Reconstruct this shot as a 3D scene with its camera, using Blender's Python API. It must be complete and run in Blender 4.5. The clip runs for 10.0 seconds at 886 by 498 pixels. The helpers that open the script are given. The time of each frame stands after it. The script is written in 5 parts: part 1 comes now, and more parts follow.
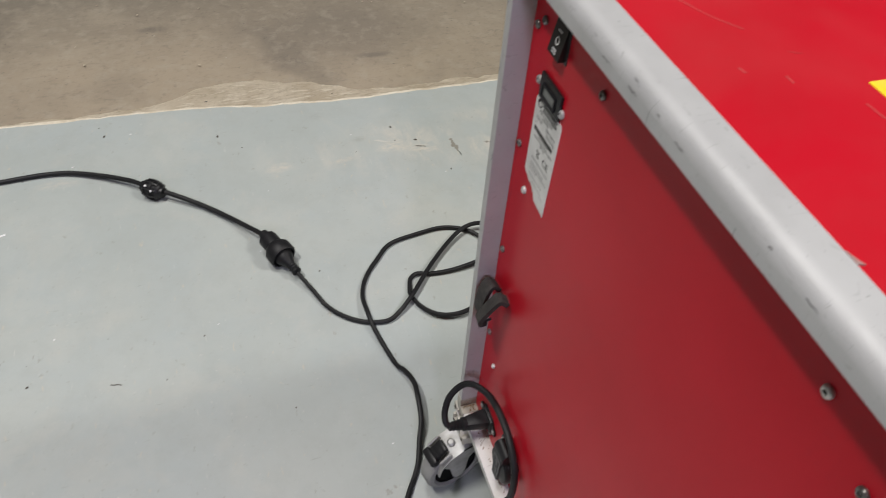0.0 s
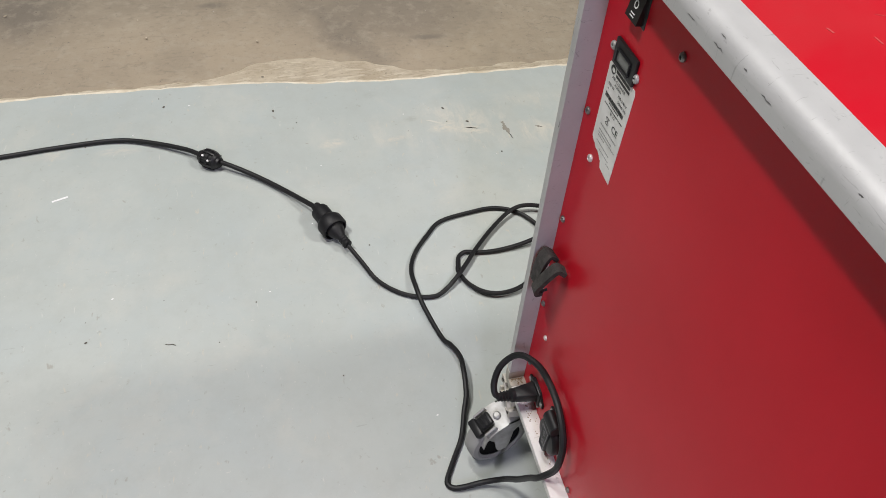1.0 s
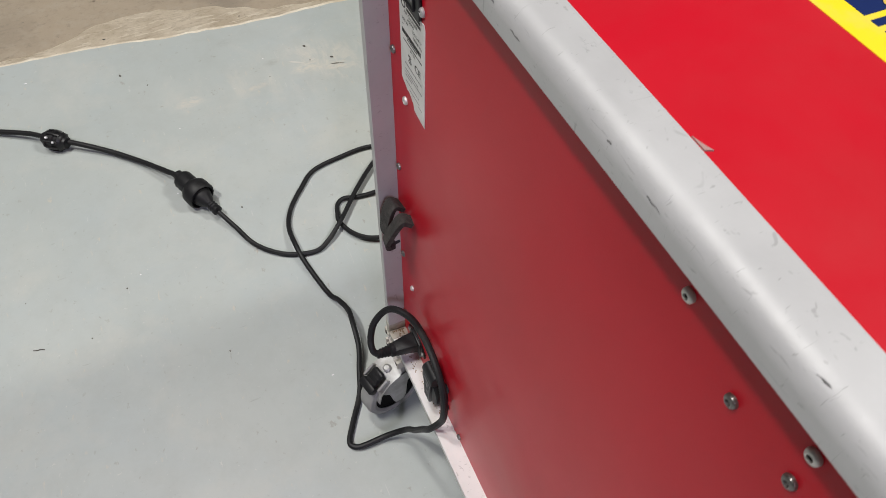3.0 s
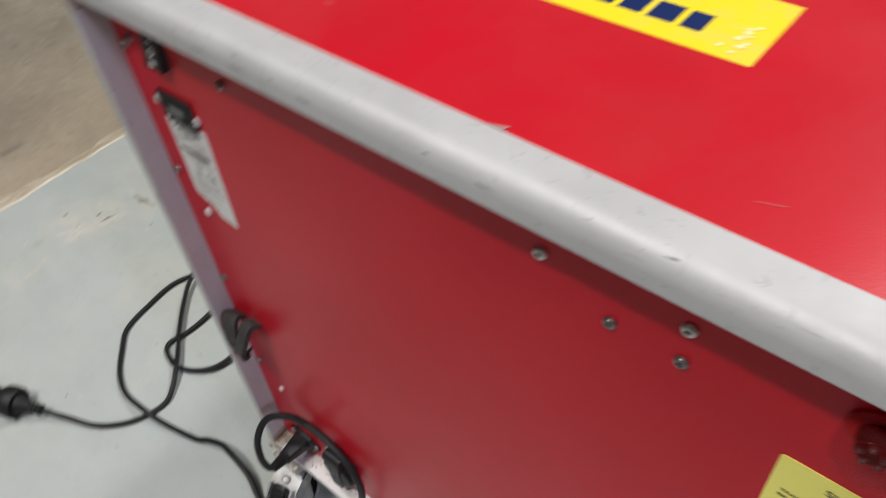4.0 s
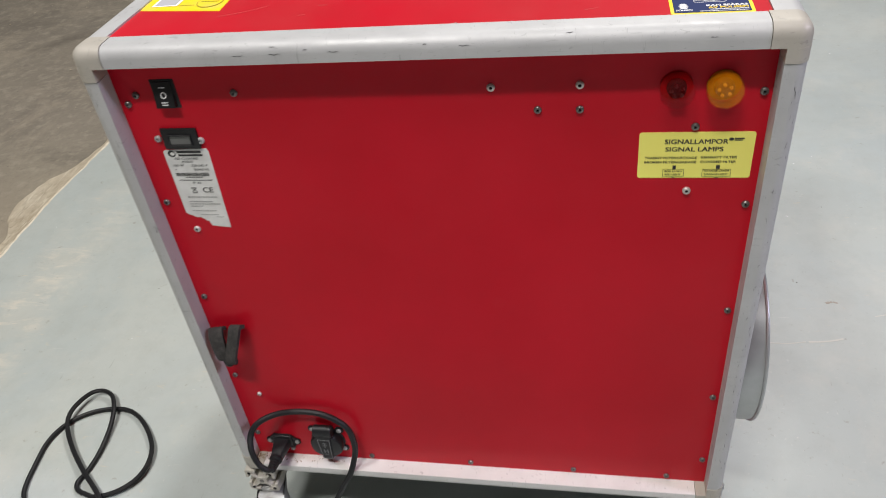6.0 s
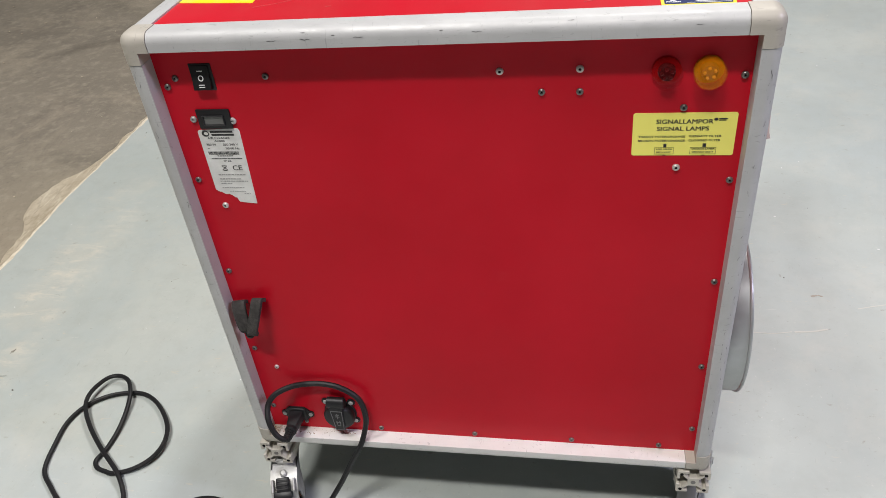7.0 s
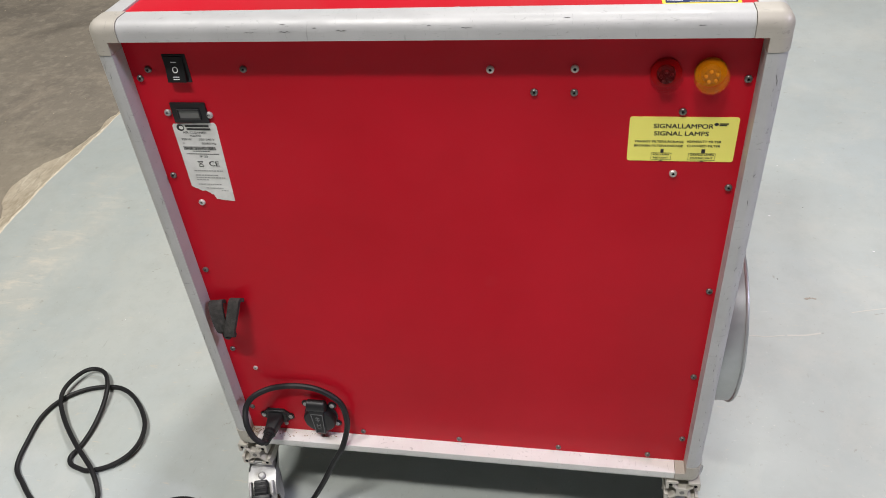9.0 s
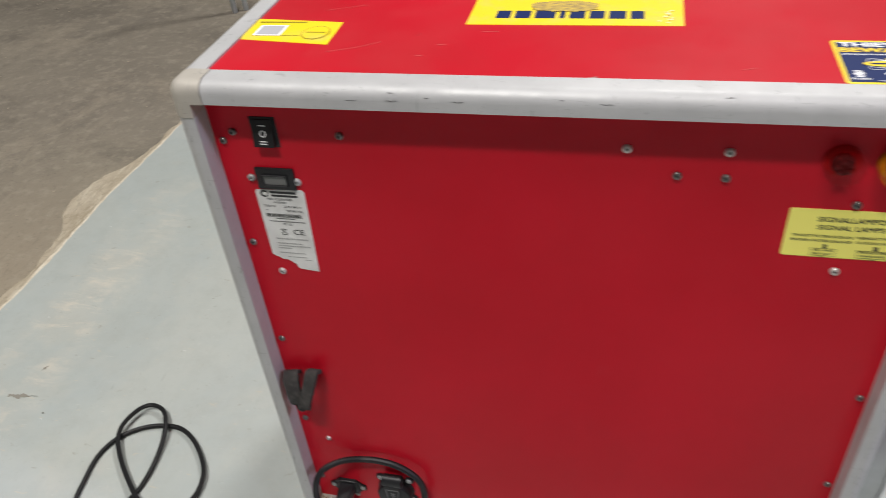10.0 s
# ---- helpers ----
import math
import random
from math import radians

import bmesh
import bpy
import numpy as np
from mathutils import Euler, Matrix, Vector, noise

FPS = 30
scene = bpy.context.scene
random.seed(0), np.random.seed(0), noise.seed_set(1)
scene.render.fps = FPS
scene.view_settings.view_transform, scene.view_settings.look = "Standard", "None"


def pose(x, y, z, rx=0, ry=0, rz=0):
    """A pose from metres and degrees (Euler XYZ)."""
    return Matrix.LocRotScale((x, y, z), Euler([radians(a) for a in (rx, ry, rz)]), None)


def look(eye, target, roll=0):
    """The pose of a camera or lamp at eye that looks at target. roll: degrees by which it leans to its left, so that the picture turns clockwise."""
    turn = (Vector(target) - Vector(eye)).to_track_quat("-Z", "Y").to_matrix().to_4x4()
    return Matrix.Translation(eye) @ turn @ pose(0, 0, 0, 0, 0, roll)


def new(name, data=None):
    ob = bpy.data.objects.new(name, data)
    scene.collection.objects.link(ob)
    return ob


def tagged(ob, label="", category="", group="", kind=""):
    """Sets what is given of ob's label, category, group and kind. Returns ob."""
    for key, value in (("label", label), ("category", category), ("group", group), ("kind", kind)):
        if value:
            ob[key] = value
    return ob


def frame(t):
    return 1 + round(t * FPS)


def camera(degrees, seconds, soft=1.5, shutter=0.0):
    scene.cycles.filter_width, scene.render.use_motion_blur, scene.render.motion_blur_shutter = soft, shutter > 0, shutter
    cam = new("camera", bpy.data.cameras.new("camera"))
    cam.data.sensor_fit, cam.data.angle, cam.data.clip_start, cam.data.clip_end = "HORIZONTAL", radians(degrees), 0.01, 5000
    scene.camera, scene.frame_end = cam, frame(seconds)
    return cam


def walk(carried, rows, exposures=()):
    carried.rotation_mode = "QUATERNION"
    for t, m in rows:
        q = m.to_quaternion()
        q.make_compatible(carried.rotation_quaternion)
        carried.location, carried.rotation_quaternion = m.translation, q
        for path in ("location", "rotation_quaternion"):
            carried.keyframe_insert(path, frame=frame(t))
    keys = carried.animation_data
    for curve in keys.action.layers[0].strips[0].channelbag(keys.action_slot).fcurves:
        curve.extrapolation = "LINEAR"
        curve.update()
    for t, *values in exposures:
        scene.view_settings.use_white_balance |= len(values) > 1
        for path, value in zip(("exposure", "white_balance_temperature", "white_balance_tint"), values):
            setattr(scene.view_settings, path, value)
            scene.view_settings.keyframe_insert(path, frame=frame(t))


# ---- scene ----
cam = camera(60.07, 10.0, soft=0.55, shutter=0.4)
PATH = [
    (0, (0.2065, -0.2552, 1.0572), (-0.7768, 0.1083, -0.0156), 4.48),
    (0.5, (0.2268, -0.2869, 1.0422), (-0.7666, 0.0298, -0.0362), 4.56),
    (1, (0.2275, -0.2887, 1.0428), (-0.7659, 0.0086, -0.0411), 4.37),
    (1.2, (0.2281, -0.2881, 1.0431), (-0.7626, 0.0032, -0.0448), 4.03),
    (1.5, (0.2349, -0.2910, 1.0432), (-0.7532, 0.0037, -0.0462), 3.89),
    (2, (0.2319, -0.2805, 1.0398), (-0.7320, 0.0235, -0.0686), 2.77),
    (2.5, (0.2067, -0.2010, 1.0365), (-0.7053, 0.1243, -0.1092), 1.35),
    (2.7, (0.1960, -0.1659, 1.0330), (-0.6756, 0.1783, -0.1382), 1.11),
    (3.8, (0.2042, -0.2233, 1.0222), (-0.5819, 0.3956, -0.0954), -3.51),
    (4, (0.2108, -0.2158, 1.0357), (-0.5087, 0.5199, -0.0557), -6.14),
    (4.2, (0.2327, -0.2083, 1.0679), (-0.4276, 0.5737, -0.0288), -11.16),
    (4.5, (0.2830, -0.2520, 1.0930), (-0.3179, 0.4965, -0.0597), -18.62),
    (4.7, (0.2903, -0.2928, 1.1006), (-0.2646, 0.5116, -0.0374), -18.70),
    (5, (0.2330, -0.3679, 1.0886), (-0.2512, 0.5955, 0.0459), -15.76),
    (5.5, (0.1606, -0.5113, 1.0647), (-0.1704, 0.6030, 0.1166), -9.14),
    (6, (0.1564, -0.6361, 1.0738), (-0.1225, 0.5151, 0.1535), -7.54),
    (6.2, (0.1530, -0.6734, 1.0749), (-0.1252, 0.4853, 0.1638), -7.22),
    (7.5, (0.1541, -0.7286, 1.0805), (-0.1121, 0.4479, 0.1890), -6.65),
    (8, (0.1530, -0.7248, 1.0787), (-0.1076, 0.4504, 0.1837), -6.55),
    (8.5, (0.1518, -0.7194, 1.0812), (-0.1010, 0.4513, 0.1781), -6.03),
    (9, (0.1527, -0.6822, 1.0732), (-0.1000, 0.4770, 0.1554), -5.36),
    (9.5, (0.1324, -0.6176, 1.0856), (-0.1392, 0.5322, 0.1614), -5.14),
    (9.8, (0.1001, -0.5862, 1.0962), (-0.1962, 0.5579, 0.1725), -5.26),
    (10, (0.0656, -0.5625, 1.0910), (-0.2680, 0.5729, 0.1693), -5.97),
]
EXPOSURES = [(0.0, -0.4), (0.5, -0.21), (1.0, -0.17), (2.0, -0.17), (2.5, -0.28), (4.0, -0.35), (4.5, -0.53), (5.0, -0.44), (5.5, -0.34), (6.0, -0.16), (7.5, -0.02), (9.0, -0.02), (9.5, -0.08), (10.0, -0.21)]
walk(cam, [(t, look(eye, target, roll)) for t, eye, target, roll in PATH], EXPOSURES)

# ---- light ----
world = bpy.data.worlds.new("hall_air")
scene.world = world
world.use_nodes = True
world.node_tree.nodes["Background"].inputs[0].default_value = (0.8, 0.86, 0.9, 1)
world.node_tree.nodes["Background"].inputs[1].default_value = 0.065


def area_lamp(name, at, towards, size_x, size_y, watts, colour):
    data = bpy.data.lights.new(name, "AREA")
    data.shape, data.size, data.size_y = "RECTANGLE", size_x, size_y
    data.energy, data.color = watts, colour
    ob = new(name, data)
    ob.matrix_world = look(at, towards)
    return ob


area_lamp("lamp_behind", (0.8, 3.6, 4.9), (0, 0.3, 0.4), 0.35, 0.9, 172, (1.0, 0.98, 0.95))
area_lamp("lamp_front", (-0.35, -1.95, 4.9), (0, 0, 0.5), 1.0, 0.22, 176, (1.0, 0.97, 0.93))
# added fill without a known fixture; lifts the left floor, concrete and panel
area_lamp("lamp_left", (-1.5, -0.7, 4.9), (-0.9, -0.1, 0), 0.35, 0.9, 90, (1.0, 0.98, 0.95))
# unseen source below ceiling height, inferred from the lilac-lit frame edges
area_lamp("lamp_right", (3.1, -0.6, 2.8), (-0.3, 0, 0.4), 0.35, 0.9, 62, (0.80, 0.75, 1.0))


# ---- materials ----
def material(name, colour, rough=0.5, metal=0.0, spec=0.5):
    m = bpy.data.materials.new(name)
    m.use_nodes = True
    b = m.node_tree.nodes["Principled BSDF"]
    b.inputs["Base Color"].default_value = (*colour, 1)
    b.inputs["Roughness"].default_value = rough
    b.inputs["Metallic"].default_value = metal
    b.inputs["Specular IOR Level"].default_value = spec
    return m


def node(m, kind, **inputs):
    n = m.node_tree.nodes.new(kind)
    for key, value in inputs.items():
        n.inputs[key.replace("_", " ")].default_value = value
    return n


def link(m, a, b):
    m.node_tree.links.new(a, b)


def bsdf(m):
    return m.node_tree.nodes["Principled BSDF"]


def coords(m, scale=(1, 1, 1), rot=(0, 0, 0)):
    geo = m.node_tree.nodes.new("ShaderNodeNewGeometry")
    mapping = m.node_tree.nodes.new("ShaderNodeMapping")
    mapping.inputs["Scale"].default_value = scale
    mapping.inputs["Rotation"].default_value = rot
    link(m, geo.outputs["Position"], mapping.inputs["Vector"])
    return mapping.outputs["Vector"]


def noise_fac(m, scale, detail=4.0, rough=0.55, stretch=(1, 1, 1), lo=0.35, hi=0.65, rot=(0, 0, 0), warp=0.0):
    n = node(m, "ShaderNodeTexNoise", Scale=scale, Detail=detail, Roughness=rough, Distortion=warp)
    link(m, coords(m, stretch, rot), n.inputs["Vector"])
    r = m.node_tree.nodes.new("ShaderNodeMapRange")
    r.inputs["From Min"].default_value, r.inputs["From Max"].default_value = lo, hi
    link(m, n.outputs["Fac"], r.inputs["Value"])
    return r.outputs["Result"]


def mix(m, fac, a, b):
    n = m.node_tree.nodes.new("ShaderNodeMix")
    n.data_type = "RGBA"
    for k, v in ((0, fac), (6, a), (7, b)):
        if hasattr(v, "links"):
            link(m, v, n.inputs[k])
        else:
            n.inputs[k].default_value = v if k == 0 else (*v, 1)
    return n.outputs[2]


def times(m, a, b):
    n = m.node_tree.nodes.new("ShaderNodeMath")
    n.operation = "MULTIPLY"
    for k, v in ((0, a), (1, b)):
        if hasattr(v, "links"):
            link(m, v, n.inputs[k])
        else:
            n.inputs[k].default_value = v
    return n.outputs[0]


def span(m, value, lo, hi):
    n = m.node_tree.nodes.new("ShaderNodeMapRange")
    n.inputs["To Min"].default_value, n.inputs["To Max"].default_value = lo, hi
    link(m, value, n.inputs["Value"])
    return n.outputs["Result"]


def bump(m, height, strength, distance):
    n = node(m, "ShaderNodeBump", Strength=strength, Distance=distance)
    link(m, height, n.inputs["Height"])
    link(m, n.outputs["Normal"], bsdf(m).inputs["Normal"])


def red_sheet(name, gloss, worn):
    m = material(name, (0.5, 0.01, 0.02), 0.36, 0.0, gloss)
    big = noise_fac(m, 5, 3)
    c = mix(m, big, (0.47, 0.004, 0.015), (0.53, 0.006, 0.020))
    scuff = noise_fac(m, 26, 5, 0.6, (1, 1, 1), 0.66, 0.76)
    c = mix(m, times(m, scuff, 0.10), c, (0.55, 0.06, 0.07))
    # worn greys the red: it paints the top sheet's washed-out sheen
    haze = noise_fac(m, 7, 6, 0.65, (1, 1, 1), 0.3, 0.7, (1, 0, 2), 0.4)
    c = mix(m, times(m, haze, worn), c, (0.34, 0.12, 0.10))
    link(m, c, bsdf(m).inputs["Base Color"])
    link(m, span(m, noise_fac(m, 9, 4), 0.28, 0.33), bsdf(m).inputs["Roughness"])
    bump(m, noise_fac(m, 900, 2), 0.05, 0.0003)
    return m


RED = red_sheet("red_painted_sheet", 0.14, 0.03)
RED_TOP = red_sheet("hazed_red_sheet", 0.24, 0.16)


def aluminium(name, tone=(0.48, 0.48, 0.475), marks=True):
    m = material(name, tone, 0.46, 0.18)
    c = mix(m, noise_fac(m, 18, 5), tone, tuple(v * 0.9 for v in tone))
    if marks:
        for size, stretch, seed in ((34, (1.0, 2.0, 12.0), 0.3), (34, (12.0, 2.0, 1.0), 0.15), (50, (8.0, 2.0, 1.6), 0.7), (46, (1.6, 3.0, 7.0), 1.2), (90, (1.0, 1.0, 4.0), 2.0)):
            s = noise_fac(m, size, 3, 0.62, stretch, 0.675, 0.71, (seed, seed, seed), 0.8)
            c = mix(m, times(m, s, 0.32), c, (0.14, 0.135, 0.13))
        grime = noise_fac(m, 9, 6, 0.65, (1, 1, 1), 0.58, 0.75, (1, 2, 3))
        c = mix(m, times(m, grime, 0.35), c, (0.3, 0.28, 0.25))
    link(m, c, bsdf(m).inputs["Base Color"])
    link(m, span(m, noise_fac(m, 40, 4), 0.48, 0.62), bsdf(m).inputs["Roughness"])
    bump(m, noise_fac(m, 45, 4, 0.6), 0.11, 0.0012)
    return m


ALU = aluminium("anodised_aluminium")
# lighter copy of the aluminium; the lit lower ledge is put into its tone
ALU_LIT = aluminium("lit_rail_aluminium", (0.74, 0.73, 0.71))
CAP = aluminium("cast_corner_cap", (0.45, 0.42, 0.365))
BLACK = material("black_plastic", (0.012, 0.012, 0.013), 0.42, 0.0, 0.35)
RUBBER = material("black_rubber", (0.012, 0.012, 0.013), 0.5, 0.0, 0.3)
bump(RUBBER, noise_fac(RUBBER, 500, 3), 0.15, 0.0005)
link(RUBBER, mix(RUBBER, noise_fac(RUBBER, 30, 5, 0.6, (1, 1, 1), 0.55, 0.85), (0.010, 0.010, 0.011), (0.035, 0.034, 0.032)), bsdf(RUBBER).inputs["Base Color"])
ZINC = material("zinc_plated_steel", (0.5, 0.5, 0.5), 0.5, 0.45)
link(ZINC, mix(ZINC, noise_fac(ZINC, 45, 5, 0.6, (1, 1, 1), 0.4, 0.75), (0.48, 0.48, 0.475), (0.27, 0.26, 0.24)), bsdf(ZINC).inputs["Base Color"])
STEEL = material("dark_screw_steel", (0.20, 0.19, 0.18), 0.34, 0.8)
RIVET = material("pale_rivet", (0.62, 0.60, 0.57), 0.4, 0.6)
GALV = material("galvanised_sheet", (0.4, 0.42, 0.44), 0.38, 0.55)
link(GALV, mix(GALV, noise_fac(GALV, 22, 5), (0.42, 0.435, 0.435), (0.33, 0.345, 0.345)), bsdf(GALV).inputs["Base Color"])
TYRE = material("grey_tyre", (0.28, 0.28, 0.27), 0.6)
# near-black for dark parts, and for shade put into holes and openings
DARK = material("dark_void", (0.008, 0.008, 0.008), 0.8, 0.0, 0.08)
RUST = material("rusty_hub", (0.22, 0.14, 0.09), 0.8)
WHITE_INK = material("white_ink", (0.8, 0.8, 0.8), 0.5)
BLACK_INK = material("black_ink", (0.02, 0.02, 0.02), 0.5)
BLUE_INK = material("blue_ink", (0.010, 0.022, 0.095), 0.45, 0.0, 0.15)
YELLOW_INK = material("yellow_ink", (0.85, 0.60, 0.02), 0.4)
GREY_PLATE = material("silver_label", (0.60, 0.60, 0.56), 0.45)
link(GREY_PLATE, mix(GREY_PLATE, noise_fac(GREY_PLATE, 60, 5), (0.74, 0.74, 0.71), (0.62, 0.62, 0.59)), bsdf(GREY_PLATE).inputs["Base Color"])
YELLOW = material("yellow_sticker", (0.86, 0.68, 0.03), 0.35)
link(YELLOW, mix(YELLOW, noise_fac(YELLOW, 40, 6, 0.6, (1, 1, 1), 0.5, 0.8), (0.86, 0.66, 0.02), (0.72, 0.58, 0.12)), bsdf(YELLOW).inputs["Base Color"])
PALE_YELLOW = material("pale_yellow_sticker", (0.95, 0.88, 0.18), 0.38)
GREEN_PAPER = material("green_paper", (0.30, 0.55, 0.26), 0.8)
WHITE_PAPER = material("white_paper", (0.78, 0.78, 0.78), 0.8)


def lens_plastic(name, colour, solid):
    """Tinted plastic that lets some light straight through."""
    m = material(name, colour, 0.08, 0.0, 0.3)
    bsdf(m).inputs["Alpha"].default_value = solid
    return m


AMBER = lens_plastic("amber_lens", (0.80, 0.25, 0.003), 0.20)
RED_LENS = lens_plastic("red_lens", (0.30, 0.002, 0.003), 0.09)


def band(m, axis, middle, half):
    """One along a strip of the floor, falling off to either side."""
    geo = m.node_tree.nodes.new("ShaderNodeNewGeometry")
    sep = m.node_tree.nodes.new("ShaderNodeSeparateXYZ")
    link(m, geo.outputs["Position"], sep.inputs[0])
    d = m.node_tree.nodes.new("ShaderNodeMath")
    d.operation = "SUBTRACT"
    link(m, sep.outputs[axis], d.inputs[0])
    d.inputs[1].default_value = middle
    a = m.node_tree.nodes.new("ShaderNodeMath")
    a.operation = "ABSOLUTE"
    link(m, d.outputs[0], a.inputs[0])
    r = m.node_tree.nodes.new("ShaderNodeMapRange")
    r.inputs["From Min"].default_value, r.inputs["From Max"].default_value = half, half * 0.3
    link(m, a.outputs[0], r.inputs["Value"])
    return r.outputs["Result"]


def cracks(m, scale, thin, wander, lo, hi):
    """Fine wandering lines, broken off here and there."""
    v = node(m, "ShaderNodeTexVoronoi", Scale=scale)
    v.feature = "DISTANCE_TO_EDGE"
    n = node(m, "ShaderNodeTexNoise", Scale=3.5, Detail=6.0, Roughness=0.62)
    where = coords(m)
    link(m, where, n.inputs["Vector"])
    away = m.node_tree.nodes.new("ShaderNodeVectorMath")
    away.operation = "MULTIPLY_ADD"
    link(m, n.outputs["Color"], away.inputs[0])
    away.inputs[1].default_value = (wander, wander, 0)
    link(m, where, away.inputs[2])
    link(m, away.outputs[0], v.inputs["Vector"])
    r = m.node_tree.nodes.new("ShaderNodeMapRange")
    r.inputs["From Min"].default_value, r.inputs["From Max"].default_value = thin, thin * 0.3
    link(m, v.outputs["Distance"], r.inputs["Value"])
    return times(m, r.outputs["Result"], noise_fac(m, 2.6, 4, 0.6, (1, 1, 1), lo, hi, (0.5, 0.2, 0.9)))


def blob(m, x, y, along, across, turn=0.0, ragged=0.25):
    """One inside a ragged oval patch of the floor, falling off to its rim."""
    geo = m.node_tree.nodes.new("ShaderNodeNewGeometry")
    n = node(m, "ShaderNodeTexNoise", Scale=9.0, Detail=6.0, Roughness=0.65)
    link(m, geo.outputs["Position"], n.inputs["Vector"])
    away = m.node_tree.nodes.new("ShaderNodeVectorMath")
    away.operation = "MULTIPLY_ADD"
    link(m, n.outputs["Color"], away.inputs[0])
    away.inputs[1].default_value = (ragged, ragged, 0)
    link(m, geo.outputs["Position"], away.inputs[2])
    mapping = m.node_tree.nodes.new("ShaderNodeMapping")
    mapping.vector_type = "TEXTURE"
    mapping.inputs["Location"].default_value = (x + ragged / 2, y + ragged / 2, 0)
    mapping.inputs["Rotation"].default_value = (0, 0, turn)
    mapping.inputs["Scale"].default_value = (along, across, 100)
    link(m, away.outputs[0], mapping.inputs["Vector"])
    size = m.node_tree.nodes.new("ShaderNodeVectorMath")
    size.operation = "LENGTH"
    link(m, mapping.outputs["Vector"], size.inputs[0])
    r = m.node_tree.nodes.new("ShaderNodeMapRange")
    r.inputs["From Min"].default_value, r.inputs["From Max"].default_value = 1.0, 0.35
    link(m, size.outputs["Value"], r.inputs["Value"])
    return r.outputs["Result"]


def painted_floor():
    m = material("grey_green_floor_paint", (0.4, 0.43, 0.41), 0.45)
    c = mix(m, noise_fac(m, 1.3, 5, 0.6), (0.395, 0.43, 0.412), (0.46, 0.485, 0.455))
    c = mix(m, times(m, noise_fac(m, 3.2, 6, 0.65, (1, 1, 1), 0.45, 0.65, (2, 1, 0), 0.6), 0.45), c, (0.385, 0.435, 0.440))
    c = mix(m, times(m, noise_fac(m, 18, 6, 0.7, (1, 1, 1), 0.45, 0.68), 0.40), c, (0.365, 0.385, 0.362))
    c = mix(m, times(m, noise_fac(m, 7, 7, 0.7, (1, 1, 1), 0.52, 0.72, (3, 1, 2), 0.4), 0.45), c, (0.50, 0.50, 0.45))
    near = times(m, band(m, "X", -1.095, 0.105), band(m, "Y", 0.44, 0.66))
    worn = times(m, near, noise_fac(m, 6, 7, 0.74, (1.8, 5, 1), 0.48, 0.62, (0, 0, 0.06), 0.6))
    patchy = noise_fac(m, 9, 4, 0.6, (1, 1, 1), 0.36, 0.58, (0, 0, 2.2))
    c = mix(m, times(m, times(m, worn, patchy), 0.65), c, (0.66, 0.61, 0.52))
    c = mix(m, times(m, times(m, near, patchy), 0.22), c, (0.58, 0.53, 0.44))
    for size, stretch, lo, hi, turn, depth, tone in (
            (110, (1, 1, 1), 0.64, 0.72, (0, 0, 0), 0.55, (0.30, 0.30, 0.27)),
            (150, (1, 1, 1), 0.66, 0.72, (2, 0, 1), 0.6, (0.56, 0.56, 0.52)),
            (30, (1, 3, 1), 0.65, 0.71, (0, 0, 0.4), 0.5, (0.56, 0.50, 0.39)),
            (34, (1, 1.6, 1), 0.672, 0.72, (0.4, 0.1, 2.1), 0.5, (0.25, 0.225, 0.185)),
            (22, (7, 1, 1), 0.675, 0.72, (0, 0, 0.9), 0.5, (0.30, 0.31, 0.29)),
            (20, (1, 8, 1), 0.675, 0.72, (0, 0, 0.3), 0.5, (0.58, 0.58, 0.54))):
        c = mix(m, times(m, noise_fac(m, size, 5, 0.62, stretch, lo, hi, turn, 0.4), depth), c, tone)
    for x, y, along, across, turn, tone, depth in (
            (-1.129, -0.731, 0.020, 0.045, 0.1, (0.56, 0.53, 0.46), 0.5), (-1.123, -0.597, 0.016, 0.050, 0.0, (0.56, 0.53, 0.46), 0.5),
            (-1.073, -0.161, 0.016, 0.034, 0.2, (0.58, 0.54, 0.46), 0.7), (-1.066, -0.030, 0.012, 0.030, 0.0, (0.58, 0.53, 0.44), 0.6),
            (-1.094, 0.085, 0.020, 0.040, 0.1, (0.60, 0.56, 0.47), 0.7), (-1.075, 0.145, 0.016, 0.045, -0.3, (0.60, 0.56, 0.48), 0.8),
            (-1.234, -0.053, 0.016, 0.022, 0.4, (0.33, 0.34, 0.32), 0.4), (-1.135, 0.017, 0.014, 0.022, 0.2, (0.32, 0.32, 0.29), 0.5)):
        c = mix(m, times(m, times(m, blob(m, x, y, along, across, turn, 0.04), noise_fac(m, 70, 5, 0.65, (2, 1, 1), 0.36, 0.6)), depth), c, tone)
    link(m, c, bsdf(m).inputs["Base Color"])
    link(m, span(m, noise_fac(m, 4, 5), 0.36, 0.58), bsdf(m).inputs["Roughness"])
    bump(m, noise_fac(m, 60, 4), 0.04, 0.002)
    return m


